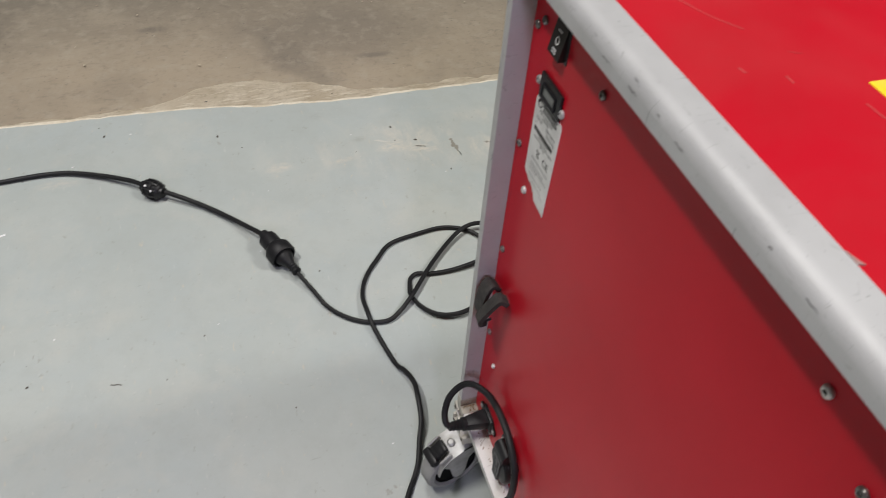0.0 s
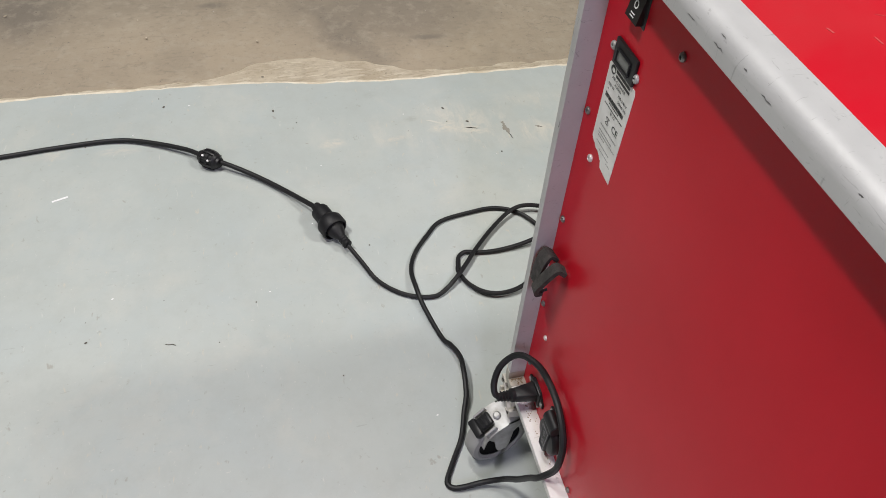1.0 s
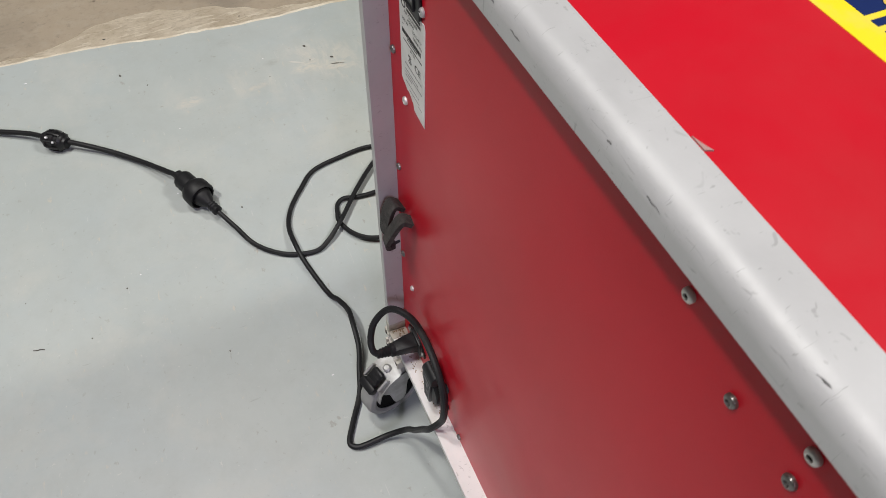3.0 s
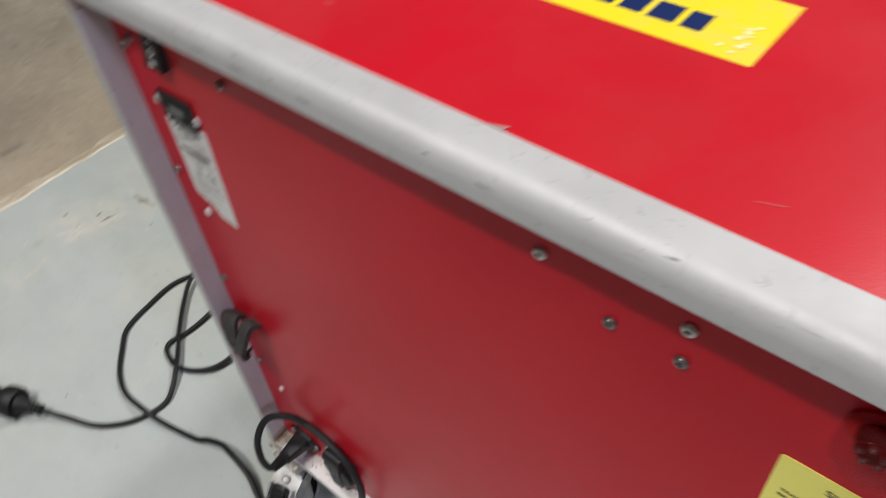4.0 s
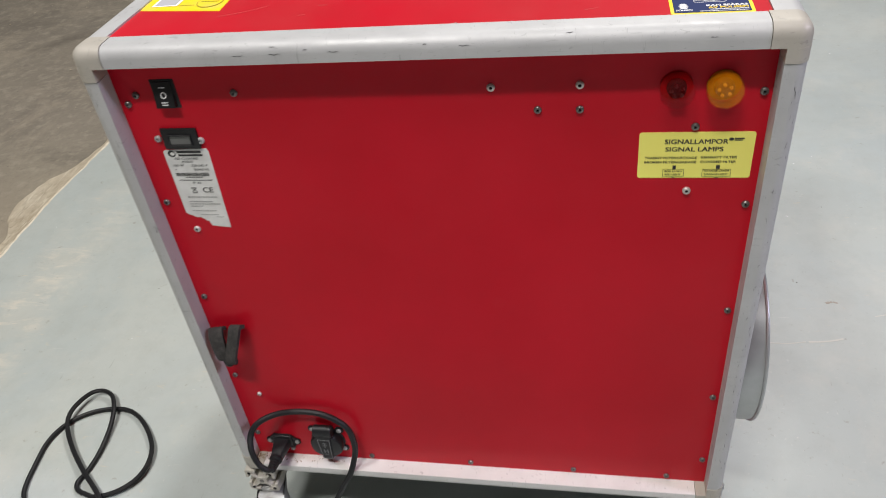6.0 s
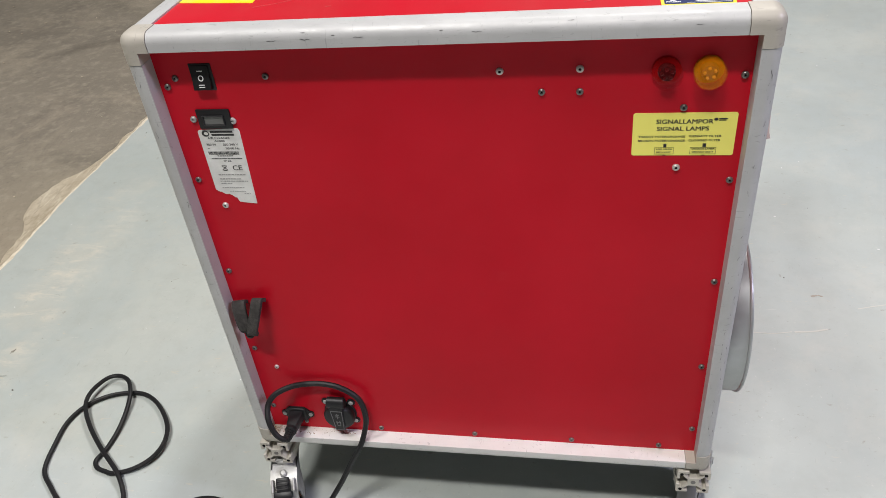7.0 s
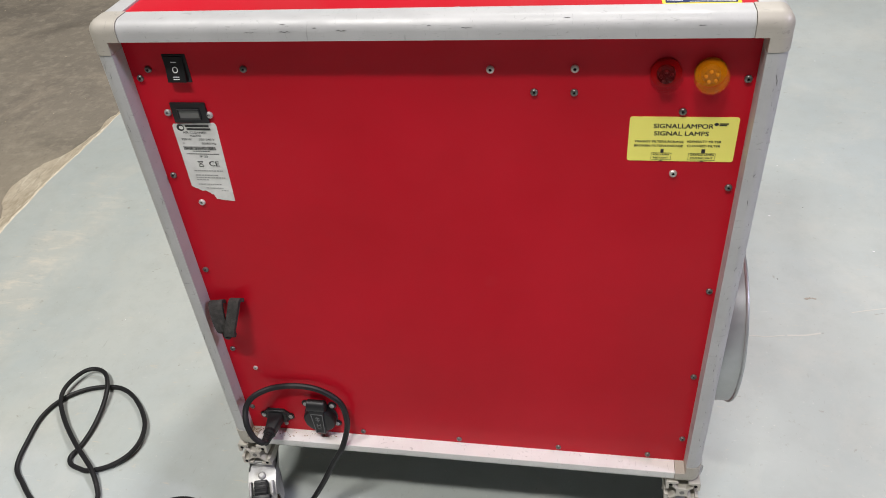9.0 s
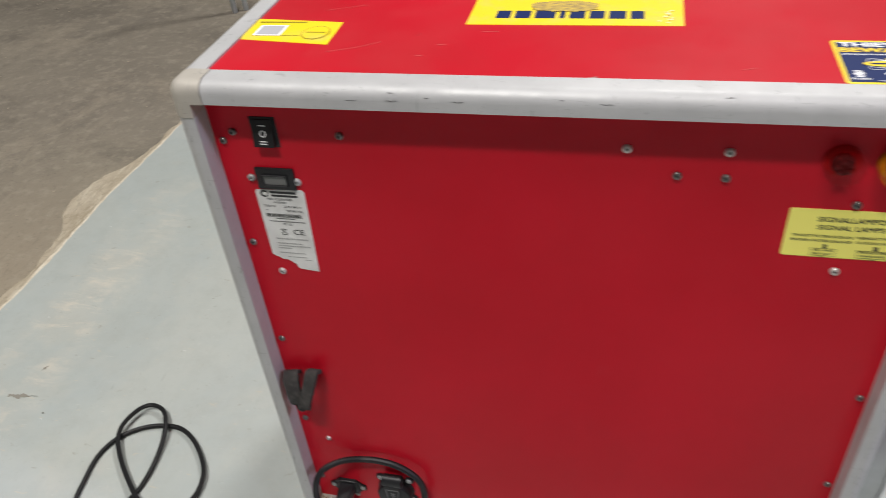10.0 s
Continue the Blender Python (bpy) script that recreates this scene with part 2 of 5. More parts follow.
def raw_concrete():
    m = material("bare_concrete", (0.25, 0.23, 0.2), 0.8)
    c = mix(m, noise_fac(m, 0.9, 7, 0.62, (1, 1, 1), 0.3, 0.7, (0, 0, 0), 0.4), (0.165, 0.143, 0.112), (0.265, 0.232, 0.180))
    c = mix(m, times(m, noise_fac(m, 3.4, 7, 0.7, (1, 1, 1), 0.51, 0.63, (1, 0, 0), 0.8), 0.5), c, (0.130, 0.112, 0.090))
    # tan ground beside the broken edge; its fade outward paints the light's falloff
    lit_tan = times(m, times(m, band(m, "X", -1.36, 0.56), band(m, "Y", -0.2, 1.3)), noise_fac(m, 2.0, 6, 0.65, (1, 1, 1), 0.10, 0.46, (0, 0, 1.5), 0.5))
    c = mix(m, times(m, lit_tan, 0.85), c, (0.37, 0.305, 0.222))
    c = mix(m, times(m, noise_fac(m, 2.3, 7, 0.72, (1, 1, 1), 0.50, 0.66, (0, 1, 2), 0.5), 0.45), c, (0.41, 0.35, 0.262))
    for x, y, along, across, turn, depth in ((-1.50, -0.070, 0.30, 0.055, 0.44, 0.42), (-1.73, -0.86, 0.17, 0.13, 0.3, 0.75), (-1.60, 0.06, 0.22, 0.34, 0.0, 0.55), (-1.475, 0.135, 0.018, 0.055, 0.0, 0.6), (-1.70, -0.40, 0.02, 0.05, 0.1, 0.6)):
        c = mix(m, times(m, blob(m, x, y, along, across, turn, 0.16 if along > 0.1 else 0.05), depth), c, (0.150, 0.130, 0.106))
    c = mix(m, times(m, noise_fac(m, 26, 6, 0.7, (1, 1, 1), 0.5, 0.68), 0.45), c, (0.38, 0.335, 0.262))
    c = mix(m, times(m, noise_fac(m, 60, 6, 0.7, (1, 1, 1), 0.54, 0.70, (2, 0, 1)), 0.38), c, (0.14, 0.118, 0.092))
    c = mix(m, times(m, noise_fac(m, 24, 6, 0.7, (4, 1, 1), 0.56, 0.68, (0, 0, 0.2), 0.5), 0.35), c, (0.17, 0.143, 0.112))
    c = mix(m, times(m, cracks(m, 1.7, 0.006, 0.5, 0.54, 0.68), 0.30), c, (0.09, 0.078, 0.07))
    c = mix(m, times(m, cracks(m, 3.9, 0.008, 0.35, 0.56, 0.68), 0.2), c, (0.12, 0.105, 0.085))
    c = mix(m, noise_fac(m, 130, 2, 0.5, (1, 1, 1), 0.78, 0.81), c, (0.5, 0.47, 0.42))
    c = mix(m, times(m, noise_fac(m, 150, 3, 0.5, (1, 1, 1), 0.70, 0.74, (1, 2, 0)), 0.7), c, (0.075, 0.065, 0.055))
    link(m, c, bsdf(m).inputs["Base Color"])
    bump(m, noise_fac(m, 22, 8, 0.7), 0.25, 0.006)
    return m


def broken_screed():
    m = material("broken_tan_screed", (0.5, 0.42, 0.31), 0.9)
    c = mix(m, noise_fac(m, 12, 6, 0.65), (0.50, 0.42, 0.305), (0.66, 0.58, 0.45))
    c = mix(m, times(m, noise_fac(m, 22, 7, 0.7, (4, 1, 1), 0.50, 0.62, (0, 0, 0.12), 0.7), 0.55), c, (0.36, 0.29, 0.205))
    c = mix(m, times(m, noise_fac(m, 16, 6, 0.68, (5, 1, 1), 0.55, 0.62, (0, 0, 0.25), 0.9), 0.8), c, (0.72, 0.65, 0.52))
    c = mix(m, times(m, noise_fac(m, 120, 4, 0.6, (1, 1, 1), 0.60, 0.72), 0.5), c, (0.27, 0.215, 0.15))
    link(m, c, bsdf(m).inputs["Base Color"])
    bump(m, noise_fac(m, 40, 8, 0.75), 0.6, 0.012)
    return m


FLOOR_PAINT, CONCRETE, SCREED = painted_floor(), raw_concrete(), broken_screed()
HALL_WALL = material("pale_hall_wall", (0.24, 0.24, 0.245), 0.8)
HALL_CEILING = material("white_hall_ceiling", (0.30, 0.30, 0.30), 0.85)


# ---- mesh helpers ----
def finish(name, bm, mat, parent=None, label="", smooth=35):
    me = bpy.data.meshes.new(name)
    bm.normal_update()
    for f in bm.faces:
        f.smooth = True
    for e in bm.edges:
        e.smooth = len(e.link_faces) == 2 and e.calc_face_angle(0) < radians(smooth)
    bm.to_mesh(me)
    bm.free()
    me.materials.append(mat)
    ob = new(name, me)
    if parent:
        ob.parent = parent
    if label:
        tagged(ob, label)
    return ob


def part(name, bm, mat, parent, label=""):
    return finish(name, bm, mat, parent, label)


def add_box(bm, x0, x1, y0, y1, z0, z1, bevel=0.0, seg=2):
    r = bmesh.ops.create_cube(bm, size=1, matrix=Matrix.Translation(((x0 + x1) / 2, (y0 + y1) / 2, (z0 + z1) / 2)) @ Matrix.Diagonal((x1 - x0, y1 - y0, z1 - z0, 1)))
    if bevel:
        edges = {e for v in r["verts"] for e in v.link_edges}
        bmesh.ops.bevel(bm, geom=list(edges), offset=bevel, segments=seg, profile=0.5, affect="EDGES")
    return bm


def box(x0, x1, y0, y1, z0, z1, bevel=0.0, seg=2):
    return add_box(bmesh.new(), x0, x1, y0, y1, z0, z1, bevel, seg)


def add_prism(bm, ring, offset):
    """A closed solid: the ring of points, swept by the offset."""
    a = [bm.verts.new(p) for p in ring]
    b = [bm.verts.new(Vector(p) + Vector(offset)) for p in ring]
    faces = [bm.faces.new(a), bm.faces.new(b)]
    for i in range(len(ring)):
        j = (i + 1) % len(ring)
        faces.append(bm.faces.new((a[i], a[j], b[j], b[i])))
    bmesh.ops.recalc_face_normals(bm, faces=faces)
    return bm


def basis(axis):
    n = Vector(axis).normalized()
    u = n.orthogonal().normalized()
    return u, n.cross(u), n


def add_lathe(bm, origin, axis, profile, seg=24):
    """A turned solid about an axis: (radius, distance along the axis) rows."""
    u, v, n = basis(axis)
    o = Vector(origin)
    rings = []
    for r, h in profile:
        if r < 1e-6:
            rings.append([bm.verts.new(o + n * h)])
        else:
            rings.append([bm.verts.new(o + n * h + (u * math.cos(a) + v * math.sin(a)) * r) for a in (2 * math.pi * i / seg for i in range(seg))])
    faces = []
    for a, b in zip(rings, rings[1:]):
        for i in range(seg):
            j = (i + 1) % seg
            if len(a) == 1 and len(b) == 1:
                continue
            if len(a) == 1:
                faces.append(bm.faces.new((a[0], b[i], b[j])))
            elif len(b) == 1:
                faces.append(bm.faces.new((a[i], a[j], b[0])))
            else:
                faces.append(bm.faces.new((a[i], a[j], b[j], b[i])))
    bmesh.ops.recalc_face_normals(bm, faces=faces)
    return bm


def lathe(origin, axis, profile, seg=24):
    return add_lathe(bmesh.new(), origin, axis, profile, seg)


def smooth_line(points, steps=8):
    """A curve through the points (Catmull-Rom)."""
    p = [Vector(q) for q in points]
    p = [2 * p[0] - p[1]] + p + [2 * p[-1] - p[-2]]
    out = []
    for i in range(1, len(p) - 2):
        a, b, c, d = p[i - 1:i + 3]
        for k in range(steps):
            t = k / steps
            out.append(0.5 * (2 * b + (c - a) * t + (2 * a - 5 * b + 4 * c - d) * t * t + (3 * b - a - 3 * c + d) * t ** 3))
    out.append(p[-2])
    return out


def add_tube(bm, line, radius, seg=10):
    rings, side = [], None
    for i, q in enumerate(line):
        way = (line[min(i + 1, len(line) - 1)] - line[max(i - 1, 0)]).normalized()
        side = way.orthogonal() if side is None else side - way * side.dot(way)
        side.normalize()
        up = way.cross(side)
        rings.append([bm.verts.new(q + (side * math.cos(a) + up * math.sin(a)) * radius) for a in (2 * math.pi * k / seg for k in range(seg))])
    for a, b in zip(rings, rings[1:]):
        for k in range(seg):
            j = (k + 1) % seg
            bm.faces.new((a[k], a[j], b[j], b[k]))
    bm.faces.new(rings[0][::-1])
    bm.faces.new(rings[-1])
    return bm


def thing(name, label, category, at=(0, 0, 0), group="", kind=""):
    ob = new(name)
    ob.empty_display_size = 0.1
    ob.location = at
    return tagged(ob, label, category, group, kind)


def under(ob, m):
    """Moves a part's mesh into its parent's frame."""
    ob.data.transform(m)
    return ob


# ---- hall and floor ----
def edge_x(y):
    step = max(0.0, min(1.0, (y + 0.50) / 0.58))
    return -1.336 + 0.053 * step * step * (3 - 2 * step) + noise.noise((y * 3, 2.0, 0.3)) * 0.010 + noise.noise((y * 11, 4.0, 0.3)) * 0.007 + noise.noise((y * 37, 7.0, 0.3)) * 0.004


def strip(name, inner, outer, z0, z1, mat, y0=-6.0, y1=8.0, step=0.02):
    """A sheet between two wavering lines along y, with a skirt at its far line."""
    bm = bmesh.new()
    rows = []
    n = int((y1 - y0) / step)
    for i in range(n + 1):
        y = y0 + i * step
        a, b = inner(y), outer(y)
        rows.append([bm.verts.new((a, y, z1)), bm.verts.new((b, y, z1)), bm.verts.new((b - 0.004, y, z0))])
    for r, s in zip(rows, rows[1:]):
        for k in (0, 1):
            bm.faces.new((r[k], r[k + 1], s[k + 1], s[k]))
    bmesh.ops.recalc_face_normals(bm, faces=bm.faces[:])
    return finish(name, bm, mat, smooth=15)


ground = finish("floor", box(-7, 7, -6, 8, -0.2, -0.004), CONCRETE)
tagged(ground, "rough bare concrete hall floor", "floor", kind="structure")
paint = strip("floor_paint", lambda y: 7.0, edge_x, -0.004, 0.0, FLOOR_PAINT)
tagged(paint, "pale grey-green painted floor with a ragged edge", "floor", kind="structure")


def screed_out(y):
    w = 0.014 + 0.018 * math.exp(-((y - 0.2) / 0.55) ** 2) + 0.082 * math.exp(-abs((y + 0.17) / 0.19) ** 2.6) + 0.074 * math.exp(-abs((y - 0.90) / 0.15) ** 2.6)
    return edge_x(y) - w + noise.noise((y * 14, 3.0, 0.7)) * 0.016 + noise.noise((y * 40, 9.0, 0.7)) * 0.008


screed = strip("broken_edge", lambda y: edge_x(y) + 0.001, screed_out, -0.004, -0.0012, SCREED)
tagged(screed, "crumbled tan screed along the paint's edge", "floor edge", kind="structure")

LIP_CREAM = material("cream_screed_lip", (0.74, 0.67, 0.55), 0.9)
link(LIP_CREAM, mix(LIP_CREAM, noise_fac(LIP_CREAM, 25, 6, 0.7), (0.56, 0.48, 0.36), (0.76, 0.70, 0.58)), bsdf(LIP_CREAM).inputs["Base Color"])
lip_line = strip("paint_edge", lambda y: edge_x(y) + 0.001, lambda y: edge_x(y) - max(0.0012, 0.0045 + noise.noise((y * 9, 1.0, 5.0)) * 0.008 + noise.noise((y * 45, 6.0, 1.0)) * 0.002), -0.0012, -0.0007, LIP_CREAM)
tagged(lip_line, "cream chipped lip under the paint's edge", "floor edge", kind="structure")

for name, dims in (("wall_north", (-7.2, 7.2, 8, 8.2, -0.2, 5.2)), ("wall_south", (-7.2, 7.2, -6.2, -6, -0.2, 5.2)), ("wall_west", (-7.2, -7, -6, 8, -0.2, 5.2)), ("wall_east", (7, 7.2, -6, 8, -0.2, 5.2))):
    tagged(finish(name, box(*dims), HALL_WALL), "plain pale hall wall", "wall", kind="structure")
tagged(finish("ceiling", box(-7.2, 7.2, -6.2, 8.2, 5.2, 5.4), HALL_CEILING), "plain white hall ceiling", "ceiling", kind="structure")

# ---- the air cleaner ----
HALF, FRONT, BACK, LOW, HIGH = 0.3310, -0.0215, 0.70, 0.2055, 0.8595
LIP, LIPZ, R, CAP_R = 0.020, 0.0205, 0.0120, 0.0126
DEEP = 0.028
FLOOR = 0.045  # the floor, in the machine's own heights
cleaner = thing("air_cleaner", "red sheet-metal air cleaner in a scratched aluminium frame, on castors", "air cleaner", (0, 0, -FLOOR))


def corner_ring(grow=0.0, lip=LIP):
    """A frame rail's section: a from the outer face, b from the outer edge, both counted inward."""
    g = -grow
    ring = [(g + R - R * math.cos(k * math.pi / 14), g + R - R * math.sin(k * math.pi / 14)) for k in range(8)]
    return ring + [(DEEP, g), (DEEP, 0.017), (0.0215, 0.017), (0.0215, lip), (g, lip)]


def rail(bm, place, length, grow=0.0, lip=LIP):
    """place(a, b) gives the point of the section, length the way along the rail."""
    return add_prism(bm, [place(a, b) for a, b in corner_ring(grow, lip)], length)


CAPX, CAPZ = 0.2985, 0.034
sides = {"left": -1, "right": 1}
ends = {"front": (FRONT, 1), "back": (BACK, -1)}
levels = {"low": (LOW, 1), "high": (HIGH, -1)}
for y, sy in ends.values():
    for z, sz in levels.values():
        part("rail", rail(bmesh.new(), lambda a, b: (-CAPX + 0.0005, y + sy * a, z + sz * b), (2 * CAPX - 0.001, 0, 0), 0.0, LIPZ), ALU_LIT if sz > 0 else ALU, cleaner)
    for s in sides.values():
        part("post", rail(bmesh.new(), lambda a, b: (s * (HALF - b), y + sy * a, LOW + CAPZ + 0.0005), (0, 0, HIGH - LOW - 2 * CAPZ - 0.001)), ALU, cleaner)
for s in sides.values():
    for z, sz in levels.values():
        part("side_rail", rail(bmesh.new(), lambda a, b: (s * (HALF - a), FRONT + DEEP + 0.0004, z + sz * b), (0, BACK - FRONT - 2 * DEEP - 0.0008, 0)), ALU, cleaner)


def corner_cap(s, y, sy, z, sz):
    bm = bmesh.new()
    g = 0.0006
    x0, y0, z0 = s * (HALF + g), y - sy * g, z - sz * g
    x1, y1, z1 = s * (HALF - LIP), y + sy * DEEP, z + sz * LIPZ
    xs, ys, zs = sorted((x0, x1)), sorted((y0, y1)), sorted((z0, z1))
    r = bmesh.ops.create_cube(bm, size=1, matrix=Matrix.Translation(((x0 + x1) / 2, (y0 + y1) / 2, (z0 + z1) / 2)) @ Matrix.Diagonal((xs[1] - xs[0], ys[1] - ys[0], zs[1] - zs[0], 1)))
    outer = min(r["verts"], key=lambda v: (v.co - Vector((x0, y0, z0))).length)
    bmesh.ops.bevel(bm, geom=list(outer.link_edges), offset=CAP_R, segments=6, profile=0.5, affect="EDGES")
    rail(bm, lambda a, b: (s * CAPX, y + sy * a, z + sz * b), (s * (HALF - LIP - CAPX), 0, 0), g, LIPZ)
    rail(bm, lambda a, b: (s * (HALF - b), y + sy * a, z + sz * LIPZ), (0, 0, sz * (CAPZ - LIPZ)), g)
    return bm


for s in sides.values():
    for y, sy in ends.values():
        for z, sz in levels.values():
            part("corner_cap", corner_cap(s, y, sy, z, sz), CAP, cleaner, "beige-grey cast corner cap")

inner = HALF - 0.014
part("rear_panel", box(-inner, inner, 0.0, 0.003, LOW + 0.02, HIGH - 0.015), RED, cleaner, "dark red painted sheet panel")
part("front_panel", box(-inner, inner, BACK - 0.025, BACK - 0.022, LOW + 0.02, HIGH - 0.02), RED, cleaner)
part("top_panel", box(-HALF + 0.0262, HALF - 0.0262, FRONT + DEEP + 0.0014, BACK - DEEP - 0.0014, HIGH - 0.006, HIGH - 0.002), RED_TOP, cleaner, "bright red painted top sheet")
# unseen underside, given pale sheet to bounce light onto the floor
part("bottom_panel", box(-inner, inner, 0.01, BACK - 0.03, LOW + 0.012, LOW + 0.016), GALV, cleaner)
for s in sides.values():
    xs = sorted((s * (HALF - 0.006), s * (HALF - 0.002)))
    part("side_panel", box(xs[0], xs[1], FRONT + DEEP + 0.0005, BACK - DEEP - 0.0005, LOW + 0.029, HIGH - 0.029), RED, cleaner)


# ---- chassis: foot bars and castors ----
def slot_section(cx, cz, h=0.0225):
    """The outline of a T-slot bar, about its centre."""
    q = [(-0.94, -1), (-0.30, -1), (-0.30, -0.82), (-0.60, -0.82), (-0.60, -0.68), (-0.24, -0.34), (0.24, -0.34), (0.60, -0.68), (0.60, -0.82), (0.30, -0.82), (0.30, -1), (0.94, -1)]
    ring = []
    for k in range(4):
        c, d = math.cos(k * math.pi / 2), math.sin(k * math.pi / 2)
        ring += [(cx + h * (x * c - z * d), cz + h * (x * d + z * c)) for x, z in q]
    return ring


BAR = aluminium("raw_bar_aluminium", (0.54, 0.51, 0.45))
for bx, bz in ((-0.3120, LOW - 0.0227), (0.3120, LOW - 0.0227)):
    bar = part("foot_bar", add_prism(bmesh.new(), [(x, -0.021, z) for x, z in slot_section(bx, bz)], (0, 0.70, 0)), BAR, cleaner, "slotted aluminium profile bar")
    part("bar_bore", lathe((bx, -0.0216, bz), (0, 1, 0), [(0, 0), (0.0035, 0), (0.0035, 0.0004), (0, 0.0004)], 12), STEEL, bar)
    for dx in (-1, 1):
        for dz in (-1, 1):
            # flat black discs draw the shaded corner holes; the bar itself is solid
            part("bar_hole", lathe((bx + dx * 0.0164, -0.0216, bz + dz * 0.0164), (0, 1, 0), [(0, 0), (0.0026, 0), (0.0026, 0.0004), (0, 0.0004)], 8), DARK, bar)


def caster(at, turn, top, brake):
    """A swivel castor with its axis at the place given, rolling towards -y before its turn."""
    m = Matrix.Translation(at) @ Matrix.Rotation(radians(turn), 4, "Z")
    r, oy, t = 0.0470, -0.032, top
    c = part("castor", box(-0.0195, 0.0195, -0.020, 0.026, t - 0.004, t, 0.001), ZINC, cleaner, "zinc-plated swivel castor with a grey tyre")
    under(c, m)
    under(part("swivel_head", lathe((0, 0, t - 0.013), (0, 0, 1), [(0, 0), (0.018, 0), (0.021, 0.002), (0.021, 0.007), (0.017, 0.010), (0, 0.010)], 20), ZINC, c), m)
    k = t - 0.013
    for s in (-1, 1):
        ring = [(s * 0.0210, y, z) for y, z in ((0.014, k), (-0.030, k), (oy - 0.028, k - 0.020), (oy - 0.016, r + 0.022), (oy - 0.010, r - 0.004), (oy - 0.006, r - 0.011), (oy + 0.006, r - 0.011), (oy + 0.010, r - 0.004), (oy + 0.014, r + 0.030), (oy + 0.026, k - 0.012))]
        under(part("fork_leg", add_prism(bmesh.new(), ring, (-s * 0.0022, 0, 0)), ZINC, c), m)
    line = [(0.018, k), (-0.028, k), (-0.046, k - 0.006), (oy - 0.030, k - 0.022), (oy - 0.034, k - 0.040)]
    ring = [(-0.0210, y, z) for y, z in line] + [(-0.0210, y + 0.0012, z - 0.0022) for y, z in line[::-1]]
    under(part("fork_crown", add_prism(bmesh.new(), ring, (0.042, 0, 0)), ZINC, c), m)
    under(part("crown_bolt", lathe((0, -0.036, k - 0.002), (0, -0.3, 1), [(0.0060, 0), (0.0058, 0.003), (0.0035, 0.005), (0, 0.005)], 12), ZINC, c), m)
    w = part("wheel", lathe((-0.0145, oy, r), (1, 0, 0), [(0.94 * q, h) for q, h in ((0.036, 0.003), (0.0400, 0.000), (0.0465, 0.0015), (0.0497, 0.006), (0.0500, 0.0145), (0.0497, 0.023), (0.0465, 0.0275), (0.0400, 0.029), (0.036, 0.026))], 40), TYRE, c, "grey rubber tyre")
    under(w, m)
    under(part("wheel_disc", lathe((-0.0095, oy, r), (1, 0, 0), [(0, 0.001), (0.0349, 0.0), (0.0358, 0.002), (0.0358, 0.017), (0.0349, 0.019), (0, 0.018)], 32), DARK, c), m)
    under(part("hub", lathe((-0.0205, oy, r), (1, 0, 0), [(0, 0), (0.006, 0), (0.0085, 0.004), (0.009, 0.012), (0.009, 0.030), (0.0085, 0.037), (0.006, 0.041), (0, 0.041)], 12), RUST, c), m)
    if brake:
        turn_up = Matrix.Rotation(radians(38), 3, "X")
        pivot = (0, oy - 0.020, k - 0.004)
        bm = box(-0.0100, 0.0100, oy - 0.036, oy - 0.012, k - 0.006, k + 0.003, 0.0025, 2)
        add_box(bm, -0.0145, 0.0145, oy - 0.045, oy - 0.033, k - 0.008, k + 0.0045, 0.0028, 2)
        for n in range(3):
            add_box(bm, -0.0088, 0.0088, oy - 0.031 + n * 0.0062, oy - 0.0278 + n * 0.0062, k + 0.002, k + 0.0042, 0.0006, 1)
        bmesh.ops.rotate(bm, verts=bm.verts[:], cent=pivot, matrix=turn_up)
        under(part("brake_pedal", bm, BLACK, c, "ribbed black brake pedal"), m)
        for s in (-1, 1):
            bm = box(s * 0.0165 - 0.0018, s * 0.0165 + 0.0018, oy - 0.034, oy - 0.014, k - 0.012, k - 0.001, 0.0008, 1)
            bmesh.ops.rotate(bm, verts=bm.verts[:], cent=pivot, matrix=turn_up)
            under(part("pedal_bracket", bm, ZINC, c), m)
    return c


TALL = LOW - 0.0454 - FLOOR
caster((-0.314, 0.004, FLOOR), 14, TALL, True)
caster((0.316, 0.020, FLOOR), 160, TALL, True)
caster((-0.312, 0.62, FLOOR), 180, TALL, False)
caster((0.312, 0.62, FLOOR), 180, TALL, False)


# ---- fittings on the rear panel (facing -y) ----
def screw(x, z, mat=STEEL, r=0.0038, name="screw"):
    y = 0.0
    bm = lathe((x, y, z), (0, -1, 0), [(r, 0.0), (r, 0.0012), (r * 0.92, 0.0020), (r * 0.68, 0.0027), (r * 0.44, 0.0028), (r * 0.36, 0.0013), (0, 0.0013)], 14)
    return part(name, bm, mat, cleaner)


EDGE_SCREWS = [(-0.302, z) for z in (0.791, 0.671, 0.531, 0.391, 0.2715)] + [(0.304, z) for z in (0.791, 0.672, 0.533, 0.393, 0.273)]
EDGE_SCREWS += [(x, 0.2345) for x in (-0.1395, 0.0018, 0.1417, 0.2625)] + [(x, 0.8345) for x in (-0.262, -0.122, 0.010, 0.150)]
FACE_SCREWS = [(-0.185, 0.801), (-0.290, 0.801), (0.1087, 0.7767), (0.1471, 0.7765), (0.250, 0.757)]
for x, z in EDGE_SCREWS + FACE_SCREWS:
    head = screw(x, z)
    # black disc darkens the bottom of the head's recess in place of shade
    part("screw_socket", lathe((x, -0.0012, z), (0, -1, 0), [(0.0010, 0), (0.0010, 0.0004), (0, 0.0004)], 6), DARK, head)
for x, z in ((-0.2835, 0.7510), (-0.2365, 0.7485)):
    screw(x, z, ZINC, 0.0040)
